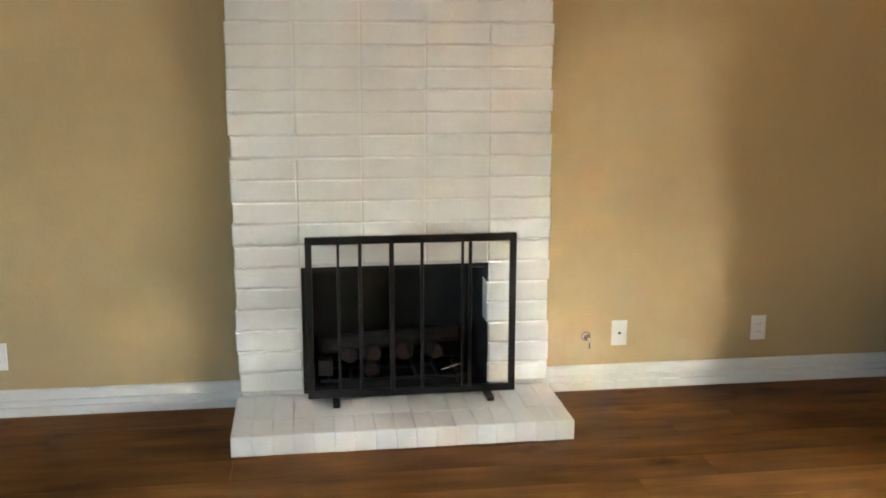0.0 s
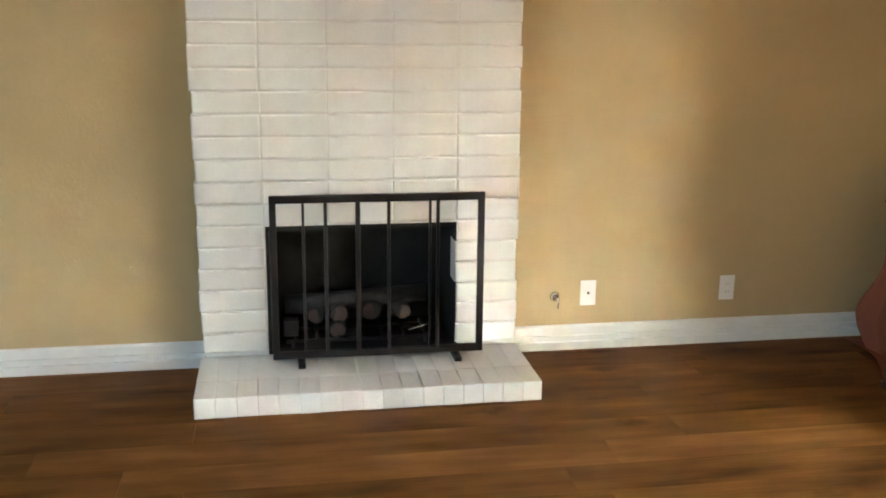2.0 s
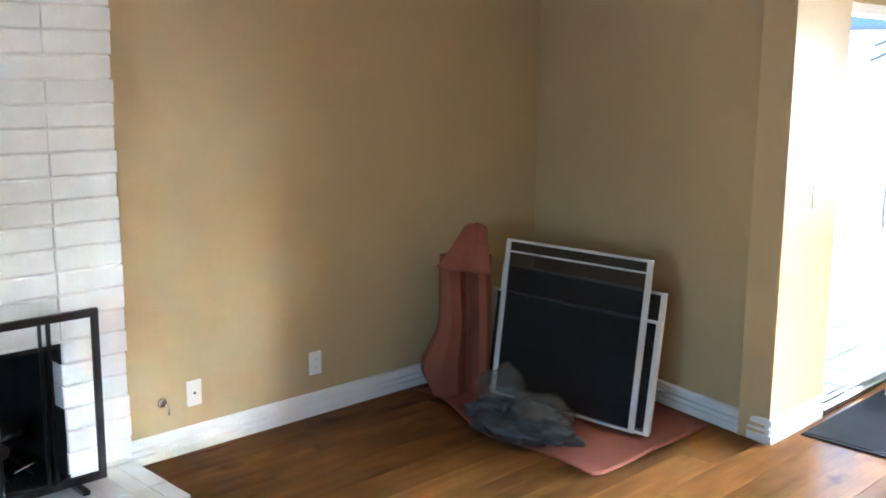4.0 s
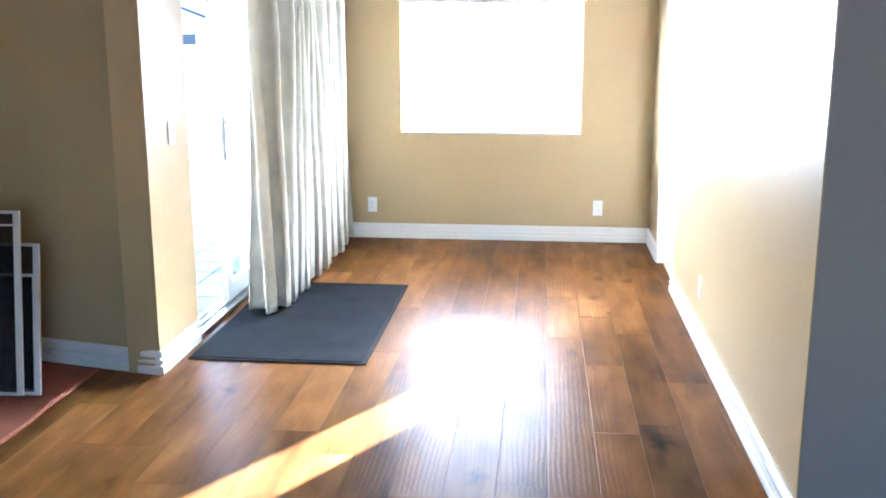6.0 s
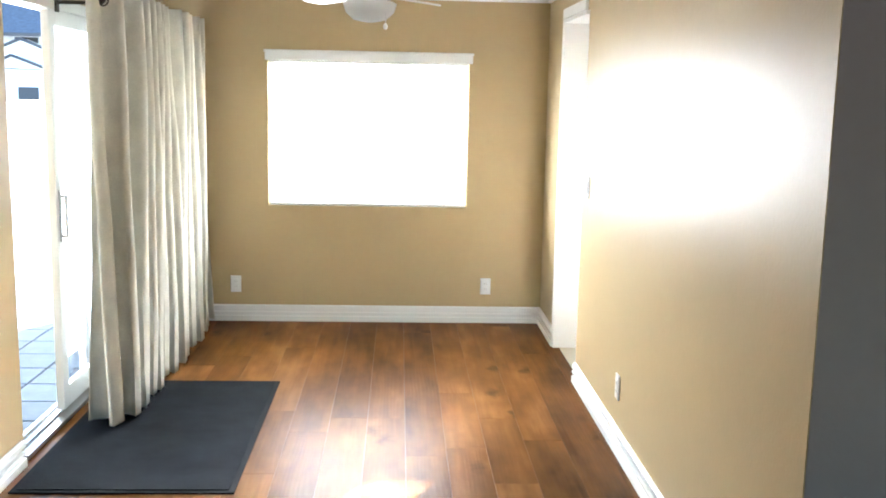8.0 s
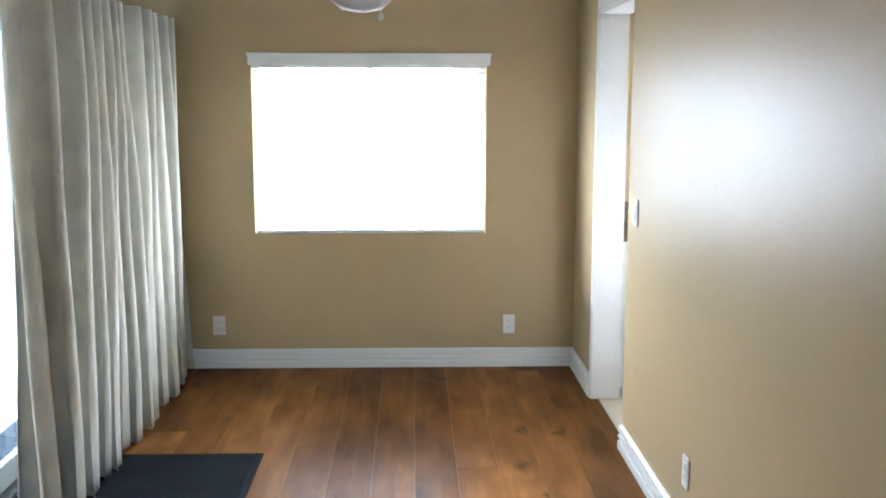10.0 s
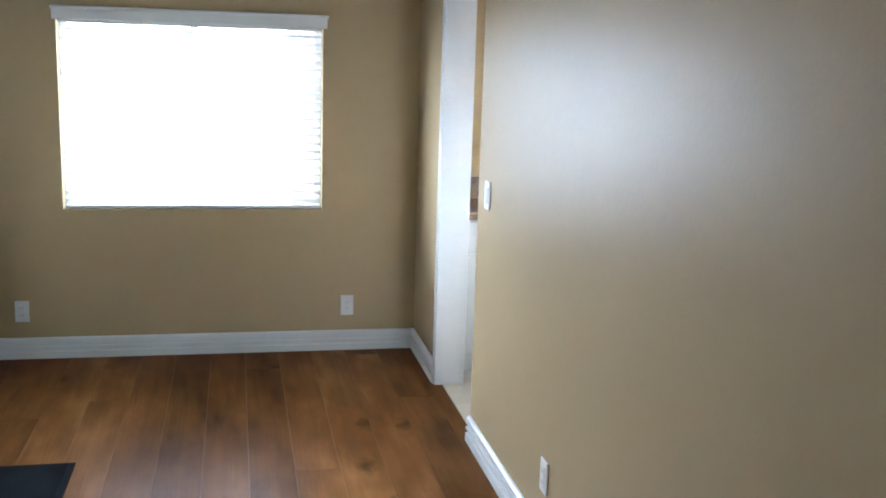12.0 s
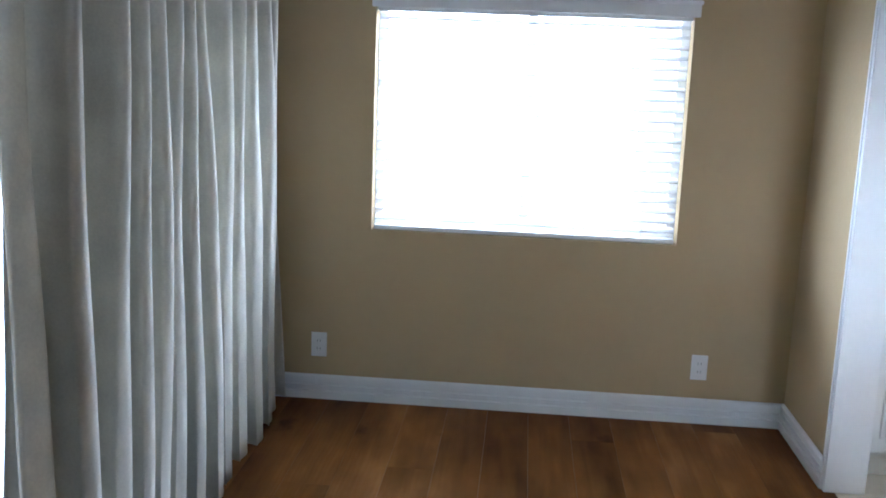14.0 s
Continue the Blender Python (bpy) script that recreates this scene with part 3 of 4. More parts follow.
def lump(bm, c, size, seed, rough=0.35, sub=4):
    res = bmesh.ops.create_icosphere(bm, subdivisions=sub, radius=1.0)
    for v in res["verts"]:
        p = v.co.copy()
        k = 1 + rough * noise.noise(p * 1.7 + Vector((seed, 0, 0))) + rough * 0.5 * noise.noise(p * 4.1 + Vector((0, seed, 0))) + rough * 0.28 * abs(noise.noise(p * 9.0 + Vector((0, 0, seed))))
        v.co = Vector((c[0] + p.x * size[0] * k, c[1] + p.y * size[1] * k, max(0.016, c[2] + p.z * size[2] * k)))
    for f in bm.faces:
        f.smooth = True
    return bm


bag = thing("plastic_bag", (-2.52, 3.42, 0), "crumpled clear plastic bag with dark contents on paper", "plastic bag")
bm = lump(bmesh.new(), (-2.54, 3.46, 0.13), (0.125, 0.11, 0.155), 3.3, 0.32)
part("bag_film", bm, M_BAG, bag, "crumpled clear plastic film")
bm = lump(bmesh.new(), (-2.28, 3.42, 0.125), (0.17, 0.11, 0.105), 8.1, 0.32)
part("bag_film", bm, M_BAG, bag, "crumpled clear plastic film")
bm = lump(bmesh.new(), (-2.42, 3.38, 0.07), (0.20, 0.12, 0.065), 1.9, 0.32)
part("bag_film", bm, M_BAG, bag, "crumpled clear plastic film")
bm = lump(bmesh.new(), (-2.40, 3.43, 0.09), (0.25, 0.09, 0.07), 5.7, 0.6)
part("contents", bm, M_BAGIN, bag, "dark grey bundle")

# ---- dining area: mat, curtain, door, window ----
mat = thing("door_mat", (-1.13, 5.13, 0.004), "charcoal ribbed entry mat on the wooden floor", "door mat")
part("rubber_border", box(bmesh.new(), -1.560, -0.703, 4.388, 5.878, 0.001, 0.007, 0.002), M_RUBBER, mat)
part("carpet", box(bmesh.new(), -1.537, -0.726, 4.412, 5.854, 0.0065, 0.0105, 0.002), M_MAT, mat, "charcoal carpet pile")

rod = thing("curtain_rod", (-1.40, 6.1, 1.920), "dark bronze curtain rod above the sliding door", "curtain rod")
part("rod", tube(bmesh.new(), (-1.40, 5.25, 1.920), (-1.40, 7.05, 1.920), 0.014, 0.014, 14), M_ROD, rod)
bm = turned(bmesh.new(), (0, 0, 0), [(0.014, 0), (0.026, 0.008), (0.028, 0.03), (0.014, 0.05)], 16)
bmesh.ops.transform(bm, matrix=pose(-1.40, 5.25, 1.920, 90, 0, 0), verts=bm.verts[:])
part("finial", bm, M_ROD, rod)
for y in (5.30, 7.0):
    bm = box(bmesh.new(), XC + 0.001, -1.40, y - 0.008, y + 0.008, 1.900, 1.916, 0.002)
    box(bm, XC + 0.001, XC + 0.010, y - 0.02, y + 0.02, 1.865, 1.945, 0.002)
    part("bracket", bm, M_ROD, rod)

curtain = thing("curtain", (-1.40, 6.1, 0), "oatmeal linen grommet curtain drawn over the sliding door", "curtain")
CY0, CY1, FOLDS = 5.17, 7.20, 13


def cloth(u, v):
    """u along the rod, v from hem to top."""
    z = 0.022 + v * 1.945 + 0.008 * math.sin(u * 40) * (1 - v)
    ph = FOLDS * 2 * math.pi * (1.2 * u - 0.2 * u * u) + 0.8 * math.sin(u * 13.0 + 1) + 0.5 * math.sin(u * 29.0) + 0.35 * math.sin(u * 9 + v * 1.5) * (1 - v)
    amp = 0.078 + 0.035 * (1 - v) + 0.06 * noise.noise((u * 7, v * 0.6, 2))
    s = math.sin(ph)
    flare = (1 - v) ** 1.4
    x = -1.385 + amp * math.copysign(abs(s) ** 0.75, s) + 0.016 * (1 - v) * math.sin(3 * ph + v * 2) + 0.012 * noise.noise((u * 30, v * 3, 0)) - 0.09 * max(0.0, 1 - u / 0.04) ** 1.5
    y = CY0 + u * (CY1 - CY0) + 0.035 * math.cos(ph * 2 + 0.6) * (0.4 + 0.6 * (1 - v)) - 0.05 * flare * (1 - u) + 0.03 * flare * u + 0.03 * noise.noise((u * 9, v * 1.3, 5))
    return (x, y, z)


sheet("cloth", cloth, 420, 30, M_CURTAIN, curtain, "", 0.0016)
for i in range(FOLDS * 2):
    u = (i + 0.5) / (FOLDS * 2)
    bm = bmesh.new()
    y = CY0 + u * (CY1 - CY0)
    for a in range(16):
        p, q = 2 * math.pi * a / 16, 2 * math.pi * (a + 1) / 16
        tube(bm, (-1.40 + 0.024 * math.cos(p), y, 1.920 + 0.024 * math.sin(p)), (-1.40 + 0.024 * math.cos(q), y, 1.920 + 0.024 * math.sin(q)), 0.004, 0.004, 5, False)
    part("grommet", bm, M_ROD, curtain)

# sliding glass door, its leaf slid part-way open
slider = thing("door_2", (XC - 0.08, 5.78, 0), "white vinyl sliding glass door standing partly open", "sliding door")
slider["kind"] = "structure"
fx0, fx1 = XC - 0.125, XC - 0.015
bm = bmesh.new()
box(bm, fx0, fx1, SL0 + 0.001, SL0 + 0.035, 0.001, ZS - 0.001, 0.003)
box(bm, fx0, fx1, SL1 - 0.035, SL1 - 0.001, 0.001, ZS - 0.001, 0.003)
box(bm, fx0, fx1, SL0 + 0.036, SL1 - 0.036, ZS - 0.05, ZS - 0.001, 0.003)
part("door_frame", bm, M_VINYL, slider)
bm = box(bmesh.new(), fx0, fx1 + 0.02, SL0 + 0.036, SL1 - 0.036, 0.001, 0.022, 0.003)
box(bm, fx0 + 0.03, fx0 + 0.036, SL0 + 0.036, SL1 - 0.036, 0.022, 0.034)
box(bm, fx0 + 0.075, fx0 + 0.081, SL0 + 0.036, SL1 - 0.036, 0.022, 0.034)
part("track", bm, M_STEEL, slider, "grey metal threshold track")


def leaf(name, y0, y1, x):
    bm = bmesh.new()
    w = 0.075
    box(bm, x - 0.018, x + 0.018, y0, y0 + w, 0.036, ZS - 0.052, 0.003)
    box(bm, x - 0.018, x + 0.018, y1 - w, y1, 0.036, ZS - 0.052, 0.003)
    box(bm, x - 0.018, x + 0.018, y0 + w, y1 - w, 0.036, 0.036 + 0.10, 0.003)
    box(bm, x - 0.018, x + 0.018, y0 + w, y1 - w, ZS - 0.052 - 0.07, ZS - 0.052, 0.003)
    ob = part(name, bm, M_VINYL, slider)
    p = part("pane", box(bmesh.new(), x - 0.004, x + 0.004, y0 + w - 0.004, y1 - w + 0.004, 0.130, ZS - 0.118), M_GLASS, ob, "clear glass pane")
    p.visible_shadow = False
    return ob


moving = leaf("sliding_leaf", 5.29, 6.35, fx0 + 0.078)
leaf("fixed_leaf", 5.75, 6.82, fx0 + 0.033)
bm = box(bmesh.new(), fx0 + 0.097, fx0 + 0.104, 5.315, 5.340, 0.83, 1.07, 0.003)
box(bm, fx0 + 0.104, fx0 + 0.128, 5.320, 5.335, 0.85, 0.865, 0.002)
box(bm, fx0 + 0.104, fx0 + 0.128, 5.320, 5.335, 1.035, 1.05, 0.002)
box(bm, fx0 + 0.122, fx0 + 0.134, 5.318, 5.337, 0.85, 1.05, 0.003)
part("pull_handle", bm, M_STEEL, moving, "grey metal pull handle")


def window_with_blind(name, w, label, tilt, ladders, valance):
    """A window in the north wall with a horizontal blind in its opening."""
    x0, x1, z0, z1 = w
    win = thing(name, ((x0 + x1) / 2, YF + 0.1, z0), label, "window")
    win["kind"] = "structure"
    bm = bmesh.new()
    f = 0.04
    for q in ((x0 + 0.001, x0 + f, z0 + 0.001, z1 - 0.001), (x1 - f, x1 - 0.001, z0 + 0.001, z1 - 0.001), (x0 + f, x1 - f, z0 + 0.001, z0 + f), (x0 + f, x1 - f, z1 - f, z1 - 0.001), ((x0 + x1) / 2 - 0.02, (x0 + x1) / 2 + 0.02, z0 + f, z1 - f)):
        box(bm, q[0], q[1], YF + 0.085, YF + 0.125, q[2], q[3], 0.002)
    part("window_frame", bm, M_VINYL, win)
    for a, b in ((x0 + f - 0.004, (x0 + x1) / 2 - 0.016), ((x0 + x1) / 2 + 0.016, x1 - f + 0.004)):
        p = part("pane", box(bmesh.new(), a, b, YF + 0.102, YF + 0.107, z0 + f - 0.004, z1 - f + 0.004), M_GLASS, win, "clear glass pane")
        p.visible_shadow = False
    blind = thing("window_blind", ((x0 + x1) / 2, YF + 0.03, z1), "white horizontal slat blind lowered over the window", "window blind")
    slat = bmesh.new()
    n_ = 6
    prof = [(-0.025 + 0.05 * i / n_, 0.003 * (1 - (2 * i / n_ - 1) ** 2)) for i in range(n_ + 1)]
    L = (x1 - x0) / 2 - 0.012
    rows = []
    for s in (-L, L):
        rows.append(([slat.verts.new((s, y, z + 0.0015)) for y, z in prof], [slat.verts.new((s, y, z - 0.0015)) for y, z in prof]))
    for i in range(n_):
        for j in (0, 1):
            slat.faces.new((rows[0][j][i], rows[1][j][i], rows[1][j][i + 1], rows[0][j][i + 1]))
    for i in (0, n_):
        slat.faces.new((rows[0][0][i], rows[1][0][i], rows[1][1][i], rows[0][1][i]))
    me = mesh_of("slat", slat, M_BLIND)
    top, bottom = z1 - 0.05, z0 + 0.035
    count = int((top - bottom) / 0.042)
    for i in range(count):
        z = bottom + (i + 0.5) * (top - bottom) / count
        o = new("slat", me)
        o.parent = blind
        o.matrix_parent_inverse = blind.matrix_basis.inverted()
        o.matrix_basis = pose((x0 + x1) / 2, YF + 0.035, z, tilt + random.uniform(-1.5, 1.5), random.uniform(-0.15, 0.15), 0)
    part("bottom_rail", box(bmesh.new(), x0 + 0.01, x1 - 0.01, YF + 0.012, YF + 0.058, z0 + 0.003, z0 + 0.022, 0.004), M_PLASTIC, blind)
    part("headrail", box(bmesh.new(), x0 + 0.006, x1 - 0.006, YF + 0.008, YF + 0.062, z1 - 0.045, z1 - 0.002, 0.002), M_PLASTIC, blind)
    if valance:
        bm = box(bmesh.new(), x0 - 0.015, x1 + 0.02, YF - 0.022, YF - 0.002, z1 - 0.03, z1 + 0.038, 0.003)
        box(bm, x0 - 0.021, x1 + 0.026, YF - 0.028, YF - 0.002, z1 + 0.020, z1 + 0.036, 0.003)
        part("valance", bm, M_PLASTIC, blind, "white grooved valance")
    for x in ladders:
        bm = bmesh.new()
        for y in (YF + 0.008, YF + 0.062):
            tube(bm, (x, y, z0 + 0.02), (x, y, z1 - 0.04), 0.0012, 0.0012, 6)
        part("ladder_cord", bm, M_PLASTIC, blind)
    return win


window_with_blind("window_1", WIN, "wide white vinyl window letting in bright daylight", 20, (-0.80, -0.50, -0.07, 0.22), True)
window_with_blind("window_2", KWIN, "white vinyl kitchen window above the counter", 18, (1.55, 2.38), False)

# unseen window behind the living room, assumed as a place for the fill lamp
w3 = thing("window_3", (0.9, YB - 0.1, 0.8), "added white vinyl window in the unseen living room wall", "window")
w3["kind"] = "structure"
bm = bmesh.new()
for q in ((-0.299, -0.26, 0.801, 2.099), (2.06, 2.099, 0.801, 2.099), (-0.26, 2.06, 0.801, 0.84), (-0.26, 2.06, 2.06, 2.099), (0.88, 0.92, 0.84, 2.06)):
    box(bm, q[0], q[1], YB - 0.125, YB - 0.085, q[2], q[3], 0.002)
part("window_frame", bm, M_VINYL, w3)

# ceiling fan with a light bowl
fan = thing("ceiling_fan", (-0.22, 5.2, ZC), "white ceiling fan with a frosted light bowl", "ceiling fan")
part("motor_housing", turned(bmesh.new(), (-0.22, 5.2, 0), [(0.05, 2.235), (0.06, 2.20), (0.10, 2.18), (0.115, 2.12), (0.10, 2.06), (0.06, 2.04)][::-1], 28), M_TRIM, fan)
part("light_bowl", turned(bmesh.new(), (-0.22, 5.2, 0), [(0.02, 1.845), (0.07, 1.855), (0.105, 1.885), (0.118, 1.925), (0.10, 1.935)], 28), M_GLOBE, fan, "frosted white glass bowl")
part("light_fitter", turned(bmesh.new(), (-0.22, 5.2, 0), [(0.09, 1.935), (0.09, 1.99), (0.05, 2.04)], 24), M_STEEL, fan)
blade_bm = bmesh.new()
outline = [(0.10, -0.028), (0.16, -0.045), (0.44, -0.062), (0.50, -0.05), (0.525, 0.0), (0.50, 0.05), (0.44, 0.062), (0.16, 0.045), (0.10, 0.028)]
prism(blade_bm, outline, -0.004, 0.004)
blade_me = mesh_of("blade", blade_bm, M_TRIM)
for i in range(5):
    o = new("blade", blade_me)
    o.parent = fan
    o.matrix_parent_inverse = fan.matrix_basis.inverted()
    o.matrix_basis = pose(-0.22, 5.2, 1.965) @ pose(0, 0, 0, 0, 0, 55 + 72 * i) @ pose(0, 0, 0, 10, 0, 0)
bm = tube(bmesh.new(), (-0.15, 5.13, 2.0), (-0.15, 5.13, 1.838), 0.0015, 0.0015, 6)
turned(bm, (-0.15, 5.13, 1.811), [(0.004, 0), (0.009, 0.006), (0.010, 0.016), (0.004, 0.027)], 12)
part("pull_chain", bm, M_PLASTIC, fan)

# ---- kitchen seen through the doorway ----


def base_cabinet(x0, x1):
    c = thing("base_cabinet", ((x0 + x1) / 2, 7.05, 0), "white painted kitchen base cabinet with panel door", "cabinet", "kitchen base cabinets")
    part("body", box(bmesh.new(), x0 + 0.001, x1 - 0.001, 6.80, YF - 0.002, 0.10, 0.812, 0.002), M_CAB, c)
    part("toe_kick", box(bmesh.new(), x0 + 0.001, x1 - 0.001, 6.86, 6.875, -0.002, 0.098), M_CAB, c)
    for n_, z0, z1 in (("drawer_front", 0.66, 0.80), ("door", 0.115, 0.645)):
        bm = box(bmesh.new(), x0 + 0.012, x1 - 0.012, 6.780, 6.799, z0, z1, 0.003)
        d = part(n_, bm, M_CAB, c)
        if n_ == "door":
            part("panel", box(bmesh.new(), x0 + 0.07, x1 - 0.07, 6.774, 6.781, z0 + 0.06, z1 - 0.06, 0.003), M_CAB, d)
    return c


for a in (1.035, 1.475, 1.915, 2.355):
    base_cabinet(a, a + 0.44)
counter = thing("countertop", (1.9, 7.05, 0.86), "brown granite countertop with a low backsplash", "countertop")
part("slab", box(bmesh.new(), 1.03, 2.80, 6.765, YF - 0.003, 0.813, 0.848, 0.004), M_GRANITE, counter)
part("backsplash", box(bmesh.new(), 1.03, 2.80, YF - 0.022, YF - 0.004, 0.849, 0.97, 0.002), M_SPLASH, counter, "brown stone backsplash")

# ---- outside the sliding door ----
structure("ground", box(bmesh.new(), -400, 400, -400, 400, -0.45, -0.16), M_CONC, "grey concrete ground outside", "ground")
patio = structure("patio", box(bmesh.new(), -6.0, XC - 0.152, 1.0, 12.0, -0.158, -0.062), M_CONC, "grey joints of the slate patio", "pavement")
tile_me = mesh_of("tile", box(bmesh.new(), -0.146, 0.146, -0.146, 0.146, -0.008, 0.008, 0.003), M_SLATE)
for i in range(11):
    for j in range(16):
        x, y = XC - 0.152 - 0.155 - i * 0.304, 4.0 + j * 0.304
        o = new("tile", tile_me)
        o.parent = patio
        o.matrix_basis = pose(x, y, -0.054, 0, 0, 90 * ((i + j) % 4))
# unseen wall, added to block direct sun from the dining blind
side = thing("outdoor_wall", (0, 8.7, 0), "added pale stucco wall keeping sun off the dining window", "garden wall")
part("wall", box(bmesh.new(), -1.6, 1.45, 8.6, 8.8, -0.16, 2.45), M_STUCCO, side)
fence = thing("outdoor_wall", (-6.3, 8, 0), "pale stucco garden wall behind the patio", "garden wall")
part("wall", box(bmesh.new(), -6.45, -6.25, -8, 26, -0.16, 1.22), M_STUCCO, fence)
part("cap", box(bmesh.new(), -6.49, -6.21, -8, 26, 1.221, 1.28, 0.01), M_STUCCO, fence)

house = thing("neighbour_house", (-22, 62, 0), "pale stucco house with grey gabled shingle roofs", "house")
part("wall", box(bmesh.new(), -36, -10, 58, 70, -0.16, 4.3), M_STUCCO, house)
bm = bmesh.new()
v = [bm.verts.new(p) for p in ((-37, 57.2, 4.31), (-9, 57.2, 4.31), (-9, 71, 4.31), (-37, 71, 4.31), (-33, 64, 7.6), (-13, 64, 7.6))]
for f in ((0, 1, 5, 4), (1, 2, 5), (2, 3, 4, 5), (3, 0, 4), (3, 2, 1, 0)):
    bm.faces.new([v[k] for k in f])
part("roof", bm, M_ROOF, house)
part("gutter", box(bmesh.new(), -37, -9, 57.05, 57.19, 4.18, 4.36), M_FASCIA, house)
for x0, xa, x1, z0, za, zb, y in ((-22.6, -20.8, -19.0, 3.28, 4.02, 3.28, 56.6), (-22.3, -20.9, -18.9, 2.45, 3.10, 2.35, 55.4)):
    bm = prism(bmesh.new(), [(x0 + 0.2, y + 0.1), (x1 - 0.2, y + 0.1), (x1 - 0.2, 57.99), (x0 + 0.2, 57.99)], -0.16, min(z0, zb) - 0.02)
    part("gable_wall", bm, M_STUCCO, house)
    bm = bmesh.new()
    for xb, zz in ((x0, z0), (x1, zb)):
        tube(bm, (xb, y, zz), (xa, y, za), 0.085, 0.085, 6)
    part("bargeboard", bm, M_FASCIA, house)
    bm = bmesh.new()
    q = [bm.verts.new(p) for p in ((x0, y + 0.1, z0), (xa, y + 0.1, za), (x1, y + 0.1, zb), (x0, 57.98, z0), (xa, 57.98, za), (x1, 57.98, zb))]
    for f in ((0, 2, 1), (0, 1, 4, 3), (1, 2, 5, 4), (0, 3, 5, 2), (3, 4, 5)):
        bm.faces.new([q[k] for k in f])
    part("gable_roof", bm, M_STUCCO, house)
for x0, x1, z0, z1, y in ((-21.6, -20.3, 3.78, 4.16, 57.9), (-20.6, -19.5, 0.75, 1.42, 55.4)):
    w = part("window", box(bmesh.new(), x0 - 0.08, x1 + 0.08, y, y + 0.09, z0 - 0.08, z1 + 0.08), M_VINYL, house)
    part("pane", box(bmesh.new(), x0, x1, y - 0.02, y - 0.001, z0, z1), M_FASCIA, w)

shrub = thing("shrub", (-8.2, 15.5, -0.16), "small green leafy tree behind the garden wall", "tree")
bm = tube(bmesh.new(), (-8.2, 15.5, -0.16), (-8.15, 15.5, 1.2), 0.06, 0.035, 8)
random.seed(11)
tips = []
for i in range(9):
    a = 2 * math.pi * i / 9
    p = Vector((-8.15 + 0.45 * math.cos(a), 15.5 + 0.45 * math.sin(a), 1.3 + random.random() * 0.5))
    tube(bm, (-8.16, 15.5, 0.7 + 0.05 * i), p, 0.022, 0.008, 6)
    tips.append(p)
part("trunk", bm, M_BARK, shrub)
bm = bmesh.new()
for i in range(900):
    c = random.choice(tips) + Vector((random.gauss(0, 0.2), random.gauss(0, 0.2), random.gauss(0, 0.16)))
    q = Euler((random.uniform(0, 6), random.uniform(0, 6), random.uniform(0, 6))).to_matrix()
    s = random.uniform(0.03, 0.06)
    bm.faces.new([bm.verts.new(c + q @ Vector(p)) for p in ((-s, 0, 0), (0, -s * 0.4, 0.01), (s, 0, 0), (0, s * 0.4, 0.01))])
part("crown", bm, M_LEAF, shrub)

# ---- pieces of the setting ----
brick_len = (XK1 - XK0) / 5


def painted_brick(deep, y0, y1, z0, z1, edge):
    """A brick whose long front edges are rounded and whose ends are buttered flush with paint."""
    bm = bmesh.new()
    prof = [(-deep, z0), (-edge, z0), (-edge * 0.3, z0 + edge * 0.35), (0, z0 + edge), (0, z1 - edge), (-edge * 0.3, z1 - edge * 0.35), (-edge, z1), (-deep, z1)]
    ends = [[bm.verts.new((x - d, y, z)) for x, z in prof] for y, d in ((y0, 0.003), (y0 + 0.005, 0), (y1 - 0.005, 0), (y1, 0.003))]
    for a, b in zip(ends, ends[1:]):
        for i in range(len(prof)):
            bm.faces.new((a[i], a[(i + 1) % len(prof)], b[(i + 1) % len(prof)], b[i]))
    bm.faces.new(ends[0][::-1])
    bm.faces.new(ends[-1])
    return bm


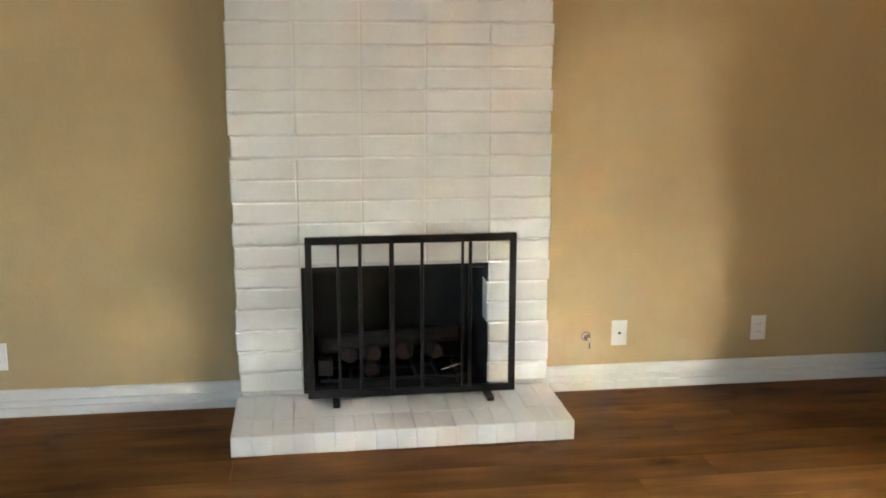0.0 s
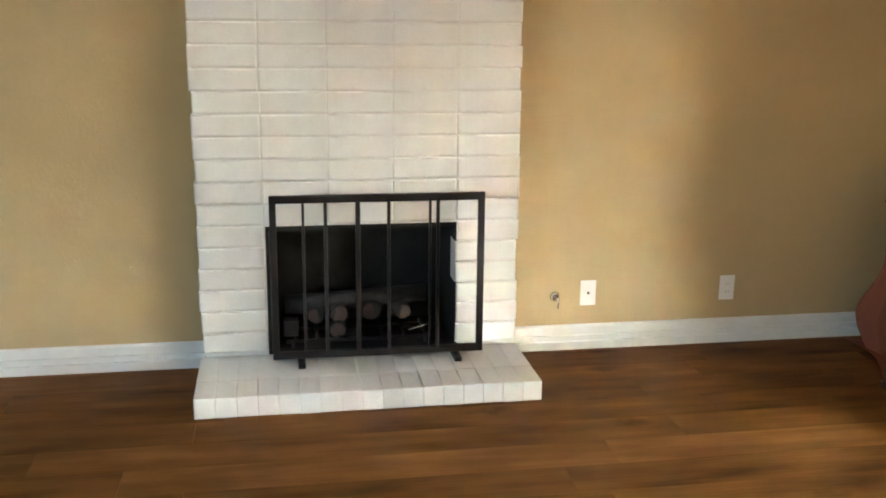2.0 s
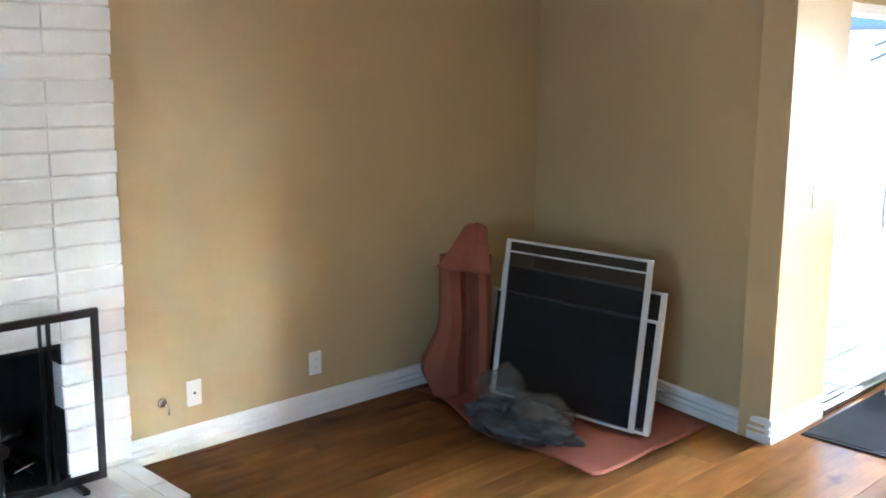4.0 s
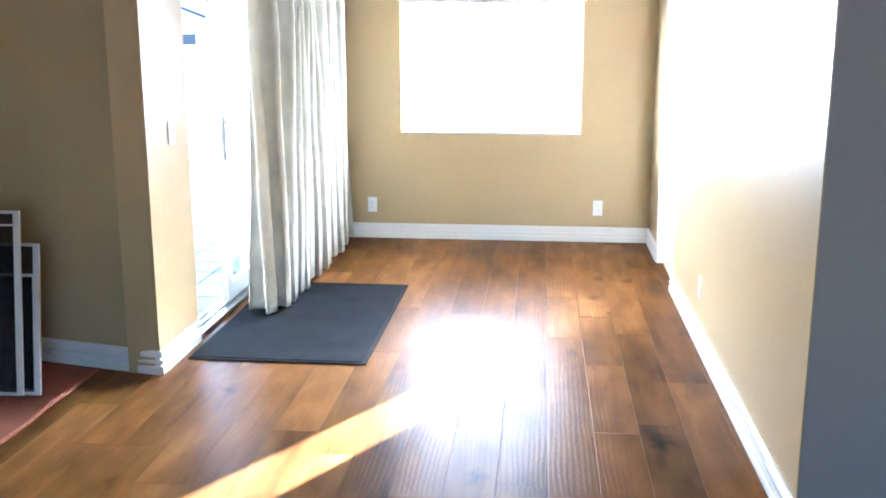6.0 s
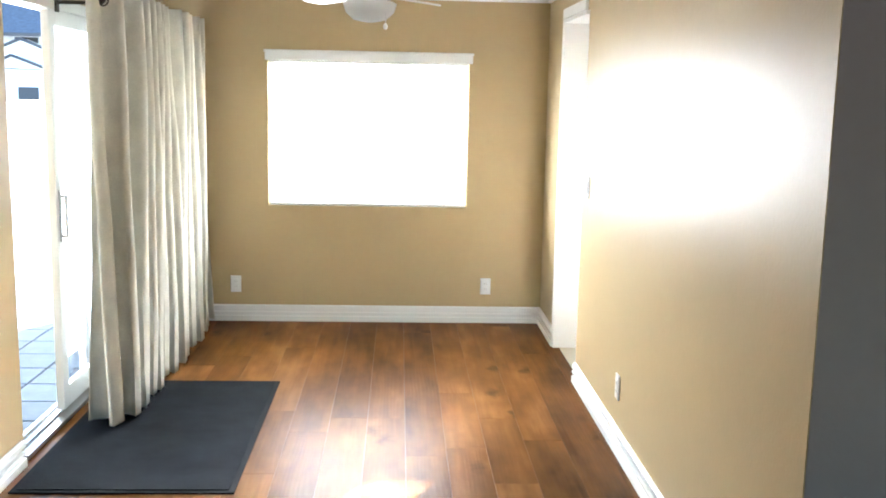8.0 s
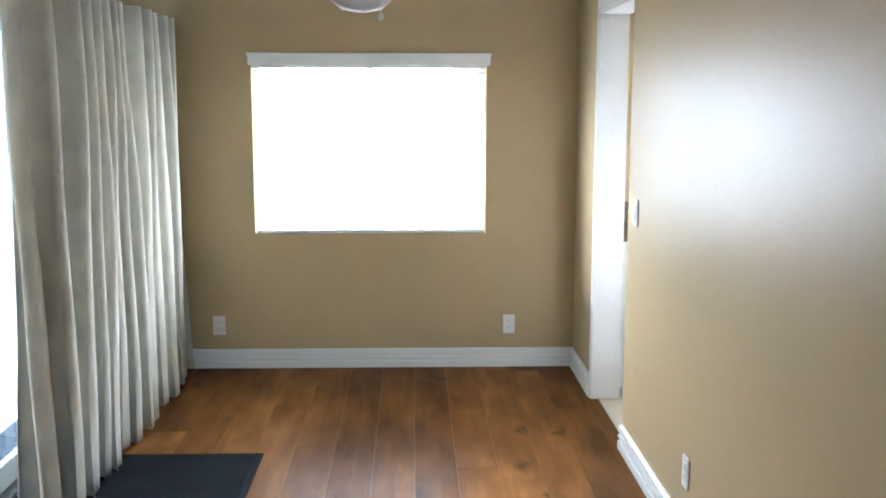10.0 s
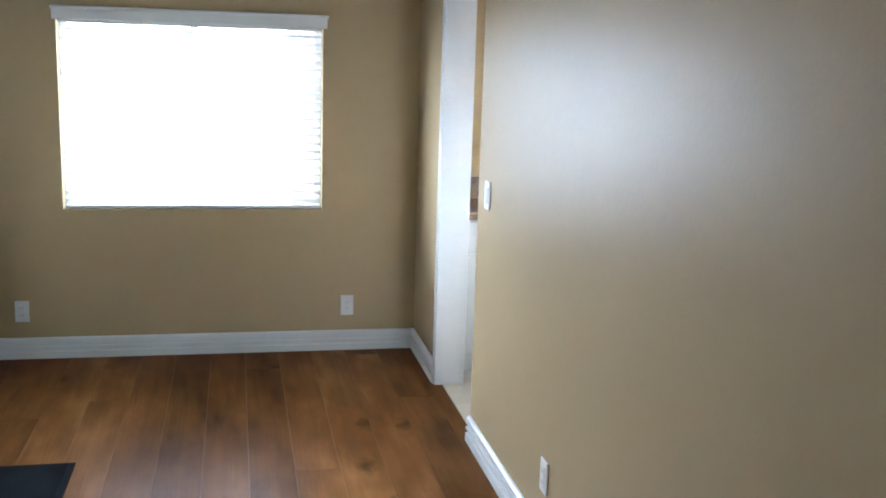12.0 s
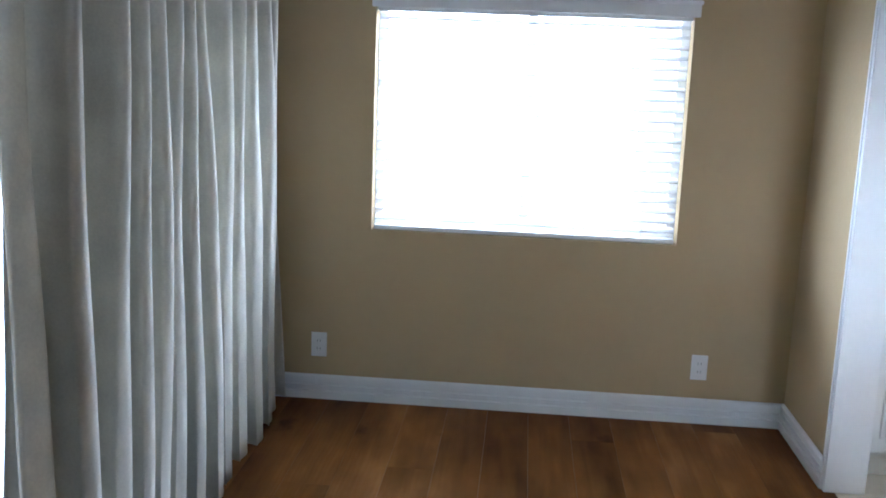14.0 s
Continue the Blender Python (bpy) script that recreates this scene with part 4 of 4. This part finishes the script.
brick_me = mesh_of("brick", painted_brick(0.10, 0.0003, brick_len - 0.0003, 0.0018, ROW - 0.0018, 0.007), M_BRICK)
random.seed(2)
rows_n = int((ZC - Z0) / ROW)
for r in range(rows_n):
    for c in range(5):
        if r < 6 and 1 <= c <= 3:
            continue
        o = new("brick", brick_me)
        o.parent = chimney
        o.matrix_parent_inverse = chimney.matrix_basis.inverted()
        shift = random.uniform(-0.005, 0.005) if c in (0, 4) else random.uniform(-0.0012, 0.0012)
        o.matrix_basis = pose(XFACE + random.uniform(-0.0015, 0.0015), XK0 + c * brick_len + shift, Z0 + r * ROW + random.uniform(-0.001, 0.001), 0, random.uniform(-0.3, 0.3), random.uniform(-0.1, 0.1))

# planks: rows along y, each 0.178 wide
PW = 0.178
floor_ob = bpy.data.objects["floor"]
plank_meshes = {}
random.seed(21)
rest = bmesh.new()
x = XW - 0.131
while x < XR + 0.03:
    y = YB
    w = min(PW, XR + 0.03 - x)
    while y < (YF if x > XC - 0.1 else 4.66):
        ln = min(random.choice((0.8, 1.2, 1.6, 1.9, 2.2)), (YF + 0.01 if x > XC - 0.1 else 4.68) - y)
        if y + ln < 0.6 and x + w < XR + 0.02 or w < PW - 0.001 or ln < 0.2:
            box(rest, x + 0.0008, x + w - 0.0008, y + 0.0008, y + ln - 0.0008, -0.014, -0.0002)
        elif (x > XC - 0.1 or y < 4.3) and not (x < XFACE and XK0 < y < XK1 - ln):
            key = round(ln, 4)
            if key not in plank_meshes:
                plank_meshes[key] = mesh_of("plank", box(bmesh.new(), 0.0004, PW - 0.0004, 0.0004, ln - 0.0004, -0.014, 0.0, 0.0004), M_WOOD)
            o = new("plank", plank_meshes[key])
            o.parent = floor_ob
            o.matrix_basis = pose(x, y, random.uniform(-0.0004, 0.0004))
        y += ln
    x += PW
stuff = part("plank_rest", rest, M_WOOD, floor_ob)
stuff["kind"] = "stuff"
bm = bmesh.new()
for i in range(15):
    for j in range(4):
        box(bm, XR + 0.03 + i * PW + 0.0008, XR + 0.03 + (i + 1) * PW - 0.0008, YB + j * 1.64, YB + (j + 1) * 1.64 - 0.0016, -0.014, -0.0002)
stuff = part("plank_rest", bm, M_WOOD, bpy.data.objects["floor_east"])
stuff["kind"] = "stuff"

# kitchen tiles
tile_me = mesh_of("tile", box(bmesh.new(), 0.0015, 0.2985, 0.0015, 0.2985, -0.010, -0.003, 0.002), M_TILE)
kf = bpy.data.objects["floor_kitchen"]
for i in range(8):
    for j in range(14):
        o = new("tile", tile_me)
        o.parent = kf
        o.matrix_basis = pose(XR + 0.034 + i * 0.30, YR + 0.13 + j * 0.30, 0)
